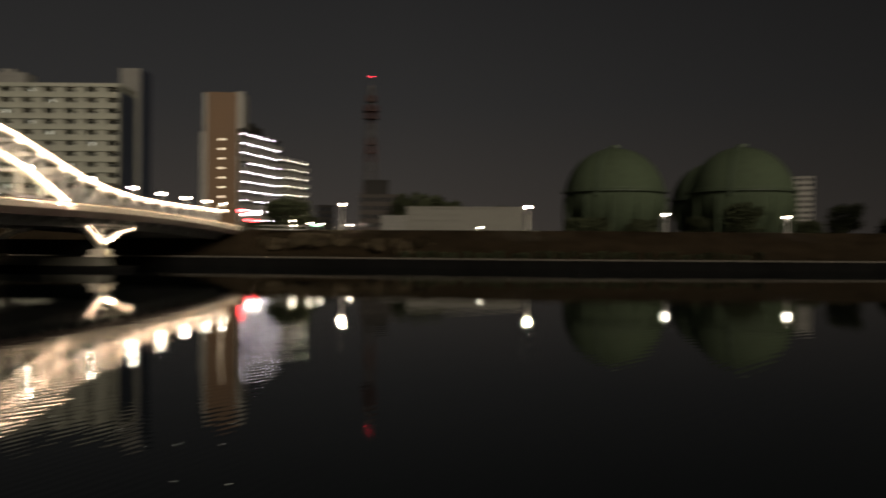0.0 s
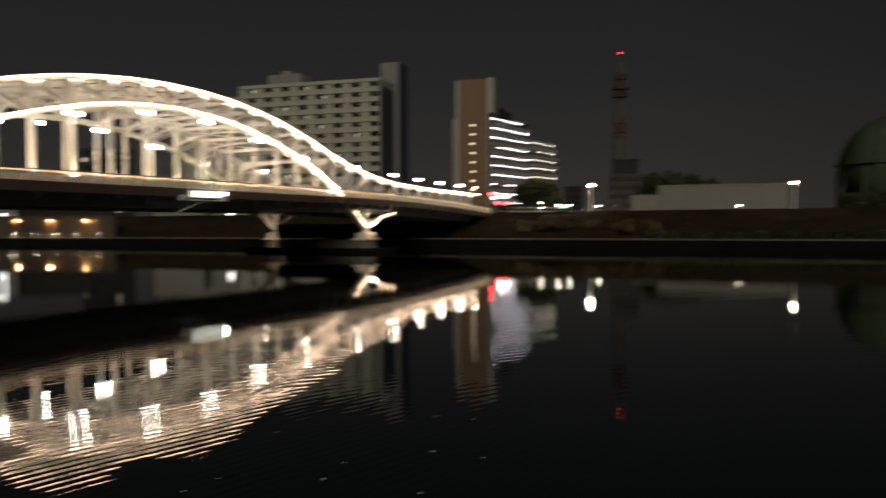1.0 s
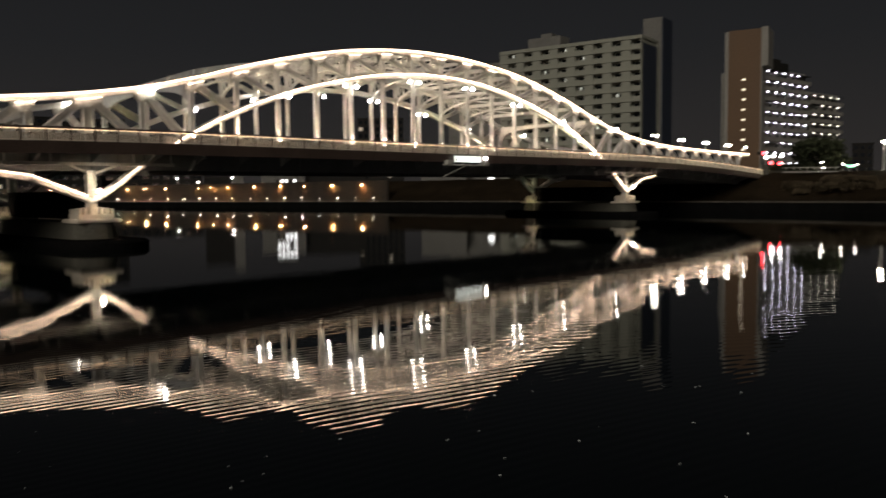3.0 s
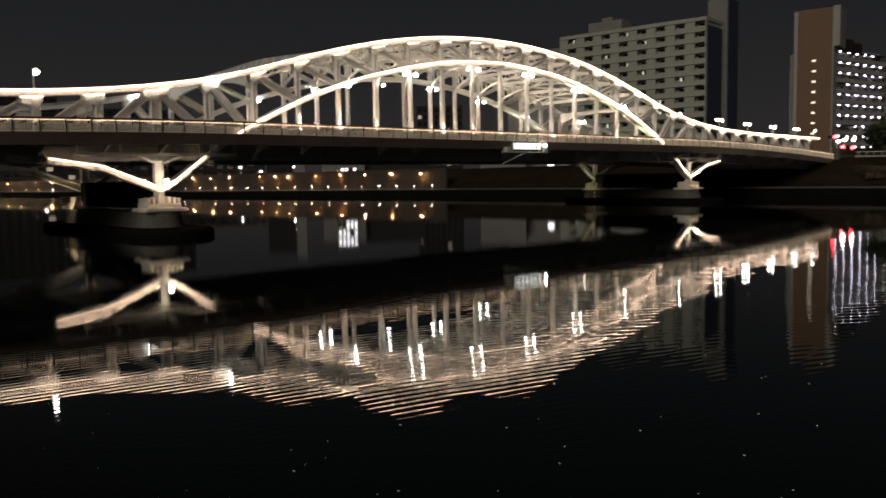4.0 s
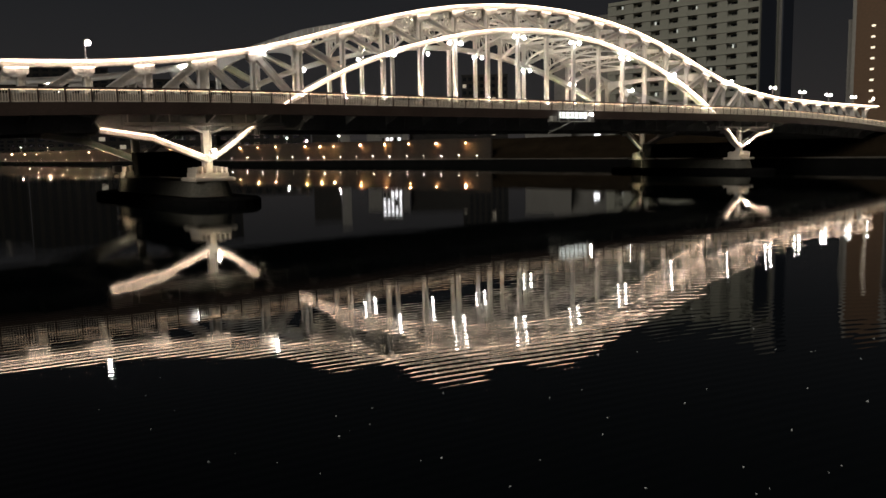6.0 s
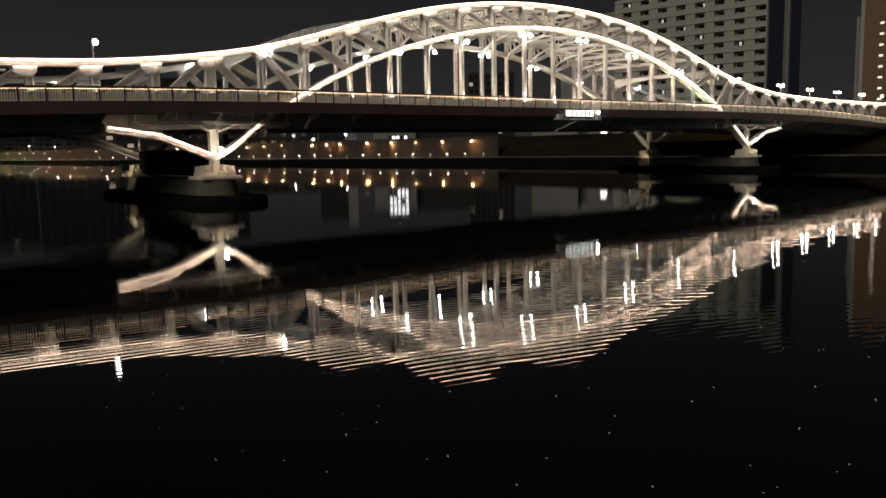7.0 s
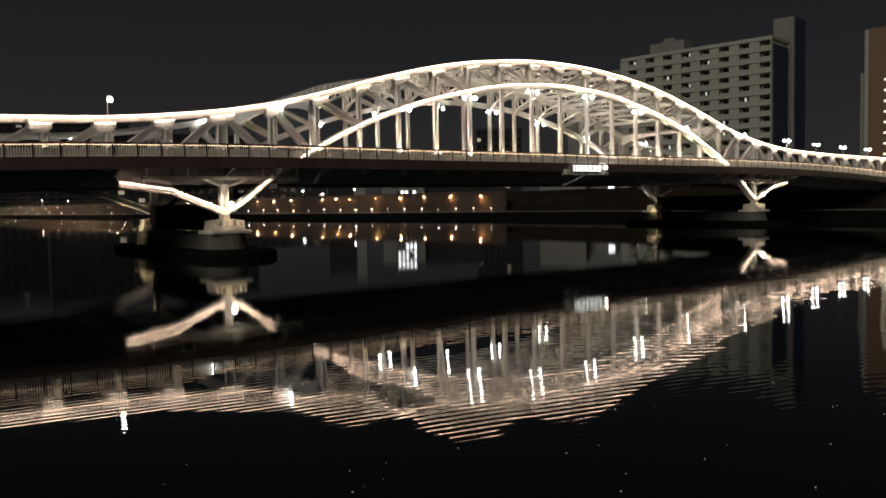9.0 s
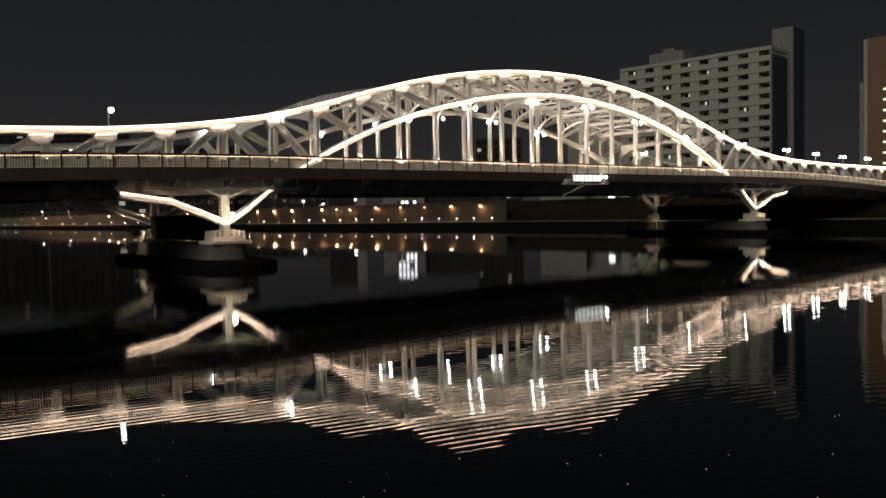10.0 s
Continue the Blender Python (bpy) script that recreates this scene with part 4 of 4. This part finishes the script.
# ---- lattice mast ----
def mast():
    d = 330
    t = thing("lattice_mast", (*bearing(5.15, d), 6.0), 20, "tall red and white lattice radio mast with a red top light", "radio mast")
    levels = steps(0, 62, 16)

    def half(z):
        return 0.85 + 2.7 * (1 - z / 62) ** 1.2
    for n, (z0, z1) in enumerate(zip(levels, levels[1:])):
        bm = bmesh.new()
        a, b = half(z0), half(z1)
        c0 = [Vector((sx * a, sy * a, z0)) for sx, sy in ((-1, -1), (1, -1), (1, 1), (-1, 1))]
        c1 = [Vector((sx * b, sy * b, z1)) for sx, sy in ((-1, -1), (1, -1), (1, 1), (-1, 1))]
        for k in range(4):
            beam(bm, c0[k], c1[k], 0.32, 0.32)
            beam(bm, c0[k], c1[(k + 1) % 4], 0.16, 0.16, (0, 0, 1))
            beam(bm, c0[(k + 1) % 4], c1[k], 0.16, 0.16, (0, 0, 1))
            beam(bm, c1[k], c1[(k + 1) % 4], 0.18, 0.18, (0, 0, 1))
        tagged(part("mast_section", bm, MAST_RED if (n // 2) % 2 == 0 else MAST_WHITE, t), kind="stuff")
    for z, r in ((34.5, 2.6), (38, 2.4), (48.5, 3.0), (51.5, 3.3), (55.5, 2.3)):
        bm = bmesh.new()
        rod(bm, (0, 0, z), (0, 0, z + 0.3), r, n=16)
        for k in range(10):
            a = 2 * math.pi * k / 10
            rod(bm, (r * 0.9 * math.cos(a), r * 0.9 * math.sin(a), z + 0.3), (r * 0.9 * math.cos(a), r * 0.9 * math.sin(a), z + 2.6), 0.28, n=8)
        part("antenna_platform", bm, MAST_RED, t)
    bm = bmesh.new()
    rod(bm, (0, 0, 62), (0, 0, 65.6), 0.12, 0.06)
    part("top_spike", bm, MAST_RED, t)
    bm = bmesh.new()
    ball(bm, (0, 0, 65.9), 0.32)
    part("beacon", bm, BEACON, t, "red aircraft warning light")


mast()


# ---- trees and shrubs ----
def tree(name, x, y, z, high, wide, seed, label, category="tree", leaves=None):
    rnd = random.Random(seed)
    t = thing(name, (x, y, z), rnd.uniform(0, 360), label, category)
    bm = bmesh.new()
    rod(bm, (0, 0, -0.3), (0.1, 0, high * 0.45), high * 0.028, high * 0.016)
    tips = []
    for k in range(7):
        a = 2 * math.pi * k / 7 + rnd.uniform(-0.3, 0.3)
        z0 = high * rnd.uniform(0.22, 0.45)
        tip = (wide * 0.33 * math.cos(a), wide * 0.33 * math.sin(a), high * rnd.uniform(0.5, 0.8))
        rod(bm, (0.05, 0, z0), tip, high * 0.012, high * 0.004, 6)
        tips.append(tip)
    part("trunk", bm, BARK, t)
    bm = bmesh.new()
    for k in range(46):
        if k < 7:
            cx, cy, cz = tips[k]
        else:
            a, r = rnd.uniform(0, 2 * math.pi), wide * 0.42 * math.sqrt(rnd.random())
            cx, cy, cz = r * math.cos(a), r * math.sin(a), high * rnd.uniform(0.14, 0.9) * (1 - 0.25 * (r / wide))
        cr = wide * rnd.uniform(0.09, 0.17)
        for q in range(90):
            v = Vector((rnd.gauss(0, 1), rnd.gauss(0, 1), rnd.gauss(0, 1))).normalized() * cr * rnd.uniform(0.5, 1.1)
            c = Vector((cx, cy, cz)) + v
            if c.z > high:
                continue
            s = wide * rnd.uniform(0.018, 0.04)
            a = Vector((rnd.gauss(0, 1), rnd.gauss(0, 1), rnd.gauss(0, 1))).normalized()
            b = a.orthogonal().normalized() * s
            a = a * s
            bm.faces.new([bm.verts.new(c + p) for p in (a + b * 0.3, b, -a, -b, a - b * 0.3)])
    part("crown", bm, leaves or LEAF, t)
    return t


def tree_at(az, d, el_top, wide, seed, label="dark leafy tree behind the levee", z=6.2):
    x, y = bearing(az, d)
    tree("tree", x, y, z, 4.05 + d * math.tan(radians(el_top)) - z, wide, seed, label)


tree_at(10.7, 172, 3.1, 10.5, 1, "dark rounded tree beside the bridge end")
tree_at(1.1, 250, 4.0, 12, 2)
tree_at(2.6, 254, 3.7, 11, 3)
tree_at(-0.4, 252, 3.3, 9, 4)
tree_at(-4.2, 250, 2.9, 9, 5)
tree_at(-10.2, 240, 1.9, 13, 6, "dark tree at the foot of a gas holder")
tree_at(-13.8, 244, 1.8, 10, 7, "dark tree at the foot of a gas holder")
tree_at(-20.3, 235, 2.9, 11, 8, "dark tree at the foot of a gas holder")
tree_at(-17.6, 240, 2.0, 8, 9, "dark tree at the foot of a gas holder")
tree_at(-26.5, 190, 2.95, 7.5, 10)
tree_at(-24.4, 210, 1.7, 7, 11)
tree_at(-29.5, 200, 1.8, 9, 12)
tree_at(13.0, 190, 1.4, 6, 13)
rnd = random.Random(77)
for k in range(30):
    w = 24 + k * -2.0 + rnd.uniform(-0.4, 0.4)
    e = smooth_edge(w)
    x, y = river(e + rnd.uniform(1.2, 2.2), w)
    tree("shrub", x, y, 1.6, rnd.uniform(1.0, 1.7), rnd.uniform(1.1, 1.8), 200 + k, "low dark shrub on the promenade edge", "shrub")
for k in range(14):
    w = 52 - k * 2.4
    e = smooth_edge(w)
    x, y = river(e + rnd.uniform(6.5, 13), w)
    tree("shrub", x, y, 2.0 + rnd.uniform(0, 1.6), rnd.uniform(1.6, 2.8), rnd.uniform(2.2, 3.6), 300 + k, "dry pale bush on the levee slope beside the bridge", "shrub", DRY_LEAF)


# ---- lamps on the far bank ----
def bank_lamp(az, d, el, label, z0=6.4, lens=GLOBE):
    x, y = bearing(az, d)
    z = 4.05 + d * math.tan(radians(el))
    t = thing("street_lamp", (x, y, z0), az, label, "street lamp", "lamps on the levee")
    bm = bmesh.new()
    rod(bm, (0, 0, -0.3), (0, 0, z - z0), 0.16, 0.10, 10)
    rod(bm, (0, 0, 0), (0, 0, 0.6), 0.24, 0.2, 10)
    part("pole", bm, POLE, t)
    bm = bmesh.new()
    box(bm, -0.55, 0.55, -0.25, 0.25, z - z0, z - z0 + 0.16)
    bmesh.ops.bevel(bm, geom=bm.edges[:], offset=0.05, segments=2, affect="EDGES")
    part("lamp_head", bm, POLE, t)
    bm = bmesh.new()
    box(bm, -0.35, 0.35, -0.3, 0.2, z - z0 - 0.2, z - z0 - 0.01)
    part("lens", bm, lens, t, "glowing white lens")


bank_lamp(7.13, 168, 2.75, "white street lamp on a pale pole on the levee", lens=LEVEE_LAMP)
bank_lamp(-6.0, 165, 2.68, "white street lamp on a pale pole on the levee", lens=LEVEE_LAMP)
bank_lamp(-15.42, 168, 2.15, "short street lamp on the levee")
bank_lamp(-23.1, 172, 1.95, "short warm street lamp on the levee")


def small_light(name, x, y, z, material, r, label, kind_="light", group="", foot=6.0):
    t = thing(name, (x, y, z), 0, label, kind_, group)
    bm = bmesh.new()
    rod(bm, (0, 0, min(-0.6, foot - z)), (0, 0, 0), 0.06, 0.05, 6)
    part("stem", bm, POLE, t)
    bm = bmesh.new()
    ball(bm, (0, 0, 0.1), r, 8, 0.6)
    part("lens", bm, material, t)


for az, el, d in ((9.4, 1.35, 170), (8.6, 1.3, 172), (6.6, 1.25, 168), (-2.6, 1.15, 166), (10.6, 1.5, 168), (10.5, 1.15, 165)):
    small_light("bollard_light", *bearing(az, d), 4.05 + d * math.tan(radians(el)), WHITE_SMALL, 0.22, "small white light on the levee path", group="levee path lights")

# amber wall lights and edge lights on the far bank beyond the bridge
fw = bmesh.new()
line = [(smooth_edge(w) + 6.0, w) for w in [148 + 6 * k for k in range(16)] + [244 + 25 * k for k in range(50)]]
for (u0, w0), (u1, w1) in zip(line, line[1:]):
    a, b, c, d_ = river(u0, w0), river(u1, w1), river(u1 + 0.5, w1), river(u0 + 0.5, w0)
    v = [fw.verts.new((*p, z)) for z in (1.5, 6.75) for p in (a, b, c, d_)]
    for f in FACES:
        fw.faces.new([v[q] for q in f])
bmesh.ops.recalc_face_normals(fw, faces=fw.faces)
tagged(part("flood_wall", fw, FLOOD_WALL), "grey concrete flood wall along the far bank", "flood wall", kind="structure")


def on_bank(az, off):
    best = None
    for k in range(60, 2400):
        u = k / math.tan(radians(az) + BR)
        g = abs(u - smooth_edge(k) - off)
        if best is None or g < best[0]:
            best = (g, u, k)
    return river(best[1], best[2])


for az in (41.32, 43.4, 45.28, 47.0, 48.72, 50.58, 51.5, 52.5, 54.58, 55.78, 56.93, 60.0, 61.5, 63.0, 64.4, 65.6, 66.5, 67.4, 68.1, 68.8, 69.5, 70.2, 70.9, 71.6, 72.3):
    x, y = on_bank(az, 5.95)
    wv = -x * CB + y * SB
    slope = (smooth_edge(wv + 4) - smooth_edge(wv - 4)) / 8
    t = thing("wall_light", (x, y, 5.5), -7.598 - math.degrees(math.atan(slope)), "amber wall light washing the flood wall", "wall light", "amber lights on the flood wall")
    bm = bmesh.new()
    rod(bm, (0, -0.34, 0.06), (0, -0.34, 0.12), 0.17, 0.14, 10)
    part("lens", bm, ORANGE, t, "glowing amber lens")
    bm = bmesh.new()
    rod(bm, (0, -0.34, 0.121), (0, -0.34, 0.2), 0.27, 0.12, 10)
    box(bm, -0.08, 0.08, -0.4, 0.3, 0.13, 0.19)
    part("hood", bm, BROWN, t)
for k in range(40):
    az = 40.6 + k * 1.28 - 0.010 * k * k
    x, y = on_bank(az, 0.8)
    small_light("edge_light", x, y, 2.35, WHITE_SMALL, 0.10, "small white light on the promenade edge", group="promenade edge lights", foot=1.55)
for az, el in ((53.82, 0.98), (50.25, 1.02), (52.47, 0.75), (70.4, 0.6), (68.9, 0.55), (66.0, 0.6), (63.5, 0.7)):
    x, y = on_bank(az, 26)
    small_light("path_light", x, y, 4.05 + math.hypot(x, y) * math.tan(radians(el)), GLOBE, 0.28, "white lamp above the flood wall", group="lamps behind the flood wall")


# ---- bridge end: abutment, ramp, signals ----
ab = thing("abutment", (*river(MID + 18.9 * PANEL, NEAR_PLANE + SPREAD / 2), 0), -7.598, "dark concrete bridge abutment on the far bank", "abutment")
bm = bmesh.new()
box(bm, -SPREAD / 2 - 3, SPREAD / 2 + 3.2, -0.5, 9, -1, 5.0)
box(bm, -SPREAD / 2 - 3, SPREAD / 2 + 3.2, 1.0, 40, 5.0, 6.15)
bmesh.ops.recalc_face_normals(bm, faces=bm.faces)
part("block", bm, SHADED_CONCRETE, ab)
bm = bmesh.new()
box(bm, SPREAD / 2 + 2.9, SPREAD / 2 + 3.3, 1.0, 40, 6.15, 7.1)
part("parapet", bm, CONCRETE, ab)


def signal(az, d, el, label):
    x, y = bearing(az, d)
    z = 4.05 + d * math.tan(radians(el))
    t = thing("traffic_signal", (x, y, 6.2), az, label, "traffic light", "signals at the bridge end")
    h = z - 6.2
    bm = bmesh.new()
    rod(bm, (0.8, 0.2, 0), (0.8, 0.2, h + 0.6), 0.11, 0.09)
    rod(bm, (0.8, 0.2, h + 0.1), (-0.9, 0.2, h + 0.1), 0.06)
    part("pole", bm, POLE, t)
    bm = bmesh.new()
    box(bm, -0.95, 0.75, -0.1, 0.12, -0.3 + h, 0.3 + h)
    bmesh.ops.bevel(bm, geom=bm.edges[:], offset=0.06, segments=2, affect="EDGES")
    head = part("signal_head", bm, DARK_WALL, t)
    bm = bmesh.new()
    rod(bm, (0.42, -0.1, h), (0.42, -0.2, h), 0.34, 0.30, 14)
    part("red_lens", bm, RED, head, "glowing red lens")


signal(14.2, 186, 2.2, "traffic signal showing red at the bridge end")
signal(13.75, 190, 1.55, "traffic signal showing red beside the road")
signal(13.2, 196, 1.5, "traffic signal showing red farther along the road")
for az, el in ((13.5, 1.95), (13.0, 1.95), (13.9, 1.9)):
    x, y = bearing(az, 205)
    small_light("shop_light", x, y, 4.05 + 205 * math.tan(radians(el)), GLOBE, 0.42, "bright white light at the road junction", group="junction lights")
x, y = bearing(9.0, 210)
sg = thing("lit_sign", (x, y, 6.2), 9, "small green lit road sign", "sign")
bm = bmesh.new()
rod(bm, (0, 0.1, 0), (0, 0.1, 2.6), 0.06)
part("post", bm, POLE, sg)
bm = bmesh.new()
box(bm, -1.0, 1.0, -0.05, 0.05, 2.2, 2.7)
part("panel", bm, GREEN, sg)


# pale guard wall along the levee road beside the bridge end
gw = thing("guard_wall", (*bearing(12.9, 158), 6.3), 0, "pale concrete guard wall along the levee road", "guard wall")
x0, y0 = bearing(12.9, 158)
x1, y1 = bearing(9.6, 160)
bm = bmesh.new()
beam(bm, (0, 0, 0.35), (x1 - x0, y1 - y0, 0.30), 0.25, 0.75, (0, 0, 1))
part("wall_panel", bm, GREY_WALL, gw)
for k in range(8):
    bm = bmesh.new()
    t = (k + 0.5) / 8
    rod(bm, ((x1 - x0) * t, (y1 - y0) * t, 0.6), ((x1 - x0) * t, (y1 - y0) * t, 1.1), 0.05)
    part("rail_post", bm, POLE, gw)
bm = bmesh.new()
rod(bm, (0, 0, 1.1), (x1 - x0, y1 - y0, 1.05), 0.05)
part("guard_rail", bm, POLE, gw)

# end pillars of the bridge
for xx, ww in ((NEAR_PLANE - WALKWAY - 0.2, 0), (NEAR_PLANE + SPREAD + WALKWAY + 0.2, 1)):
    ep = thing("end_pillar", (*river(MID + 19.15 * PANEL, xx), 5.0), -7.598, "dark stone end pillar of the bridge railing", "pillar", "end pillars")
    bm = bmesh.new()
    box(bm, -0.6, 0.6, -0.6, 0.6, 0.0, 2.9)
    bmesh.ops.bevel(bm, geom=bm.edges[:], offset=0.06, segments=2, affect="EDGES")
    part("shaft", bm, PIER_STONE, ep)
    bm = bmesh.new()
    box(bm, -0.72, 0.72, -0.72, 0.72, 2.9, 3.15)
    bmesh.ops.bevel(bm, geom=bm.edges[:], offset=0.05, segments=2, affect="EDGES")
    part("cap", bm, PIER_STONE, ep)

# a parked van and car at the junction beyond the bridge
def vehicle(name, az, d, turn, length, high, paint, label):
    x, y = bearing(az, d)
    v = thing(name, (x, y, 6.15), turn, label, "vehicle")
    bm = bmesh.new()
    prof = [(-length / 2, 0.45), (length / 2, 0.45), (length / 2, high * 0.6), (length * 0.36, high * 0.66), (length * 0.24, high), (-length * 0.46, high), (-length / 2, high * 0.9)]
    a = [bm.verts.new((px, -0.85, pz)) for px, pz in prof]
    b = [bm.verts.new((px, 0.85, pz)) for px, pz in prof]
    bm.faces.new(a)
    bm.faces.new(b[::-1])
    for k in range(len(prof)):
        bm.faces.new((a[k], b[k], b[(k + 1) % len(prof)], a[(k + 1) % len(prof)]))
    bmesh.ops.recalc_face_normals(bm, faces=bm.faces)
    bmesh.ops.bevel(bm, geom=bm.edges[:], offset=0.08, segments=2, affect="EDGES")
    part("body", bm, paint, v)
    for px in (-length * 0.32, length * 0.32):
        for py in (-0.8, 0.8):
            bm = bmesh.new()
            rod(bm, (px, py - 0.1, 0.32), (px, py + 0.1, 0.32), 0.32, n=16)
            part("wheel", bm, DARK_WALL, v)
    for py in (-0.6, 0.6):
        bm = bmesh.new()
        box(bm, -length / 2 - 0.04, -length / 2 + 0.02, py - 0.16, py + 0.16, 0.85, 1.15)
        part("tail_light", bm, RED, v, "glowing red tail light")
    bm = bmesh.new()
    box(bm, -length * 0.40, length * 0.20, -0.93, -0.86, high * 0.62, high * 0.9)
    part("side_window", bm, PANE, v)


vehicle("van", 13.55, 193, 103, 4.6, 1.95, GREY_WALL, "grey van with glowing red tail lights on the road")

# flecks of foam drifting on the near water
rnd = random.Random(31)
bm = bmesh.new()
for k in range(70):
    fx, fy = bearing(rnd.uniform(14, 68), rnd.uniform(7.5, 19))
    r = rnd.uniform(0.010, 0.022)
    turn = rnd.uniform(0, 3.14)
    rim = [bm.verts.new((fx + r * rnd.uniform(0.7, 1.3) * math.cos(turn + a), fy + 0.6 * r * rnd.uniform(0.7, 1.3) * math.sin(turn + a), 0.004)) for a in (0, 1.05, 2.1, 3.14, 4.2, 5.25)]
    tip = bm.verts.new((fx, fy, 0.004 + r * 0.9))
    for a, b in zip(rim, rim[1:] + rim[:1]):
        bm.faces.new((a, b, tip))
tagged(part("foam_flecks", bm, FOAM), "pale flecks of foam scattered on the dark river", "foam", kind="stuff")
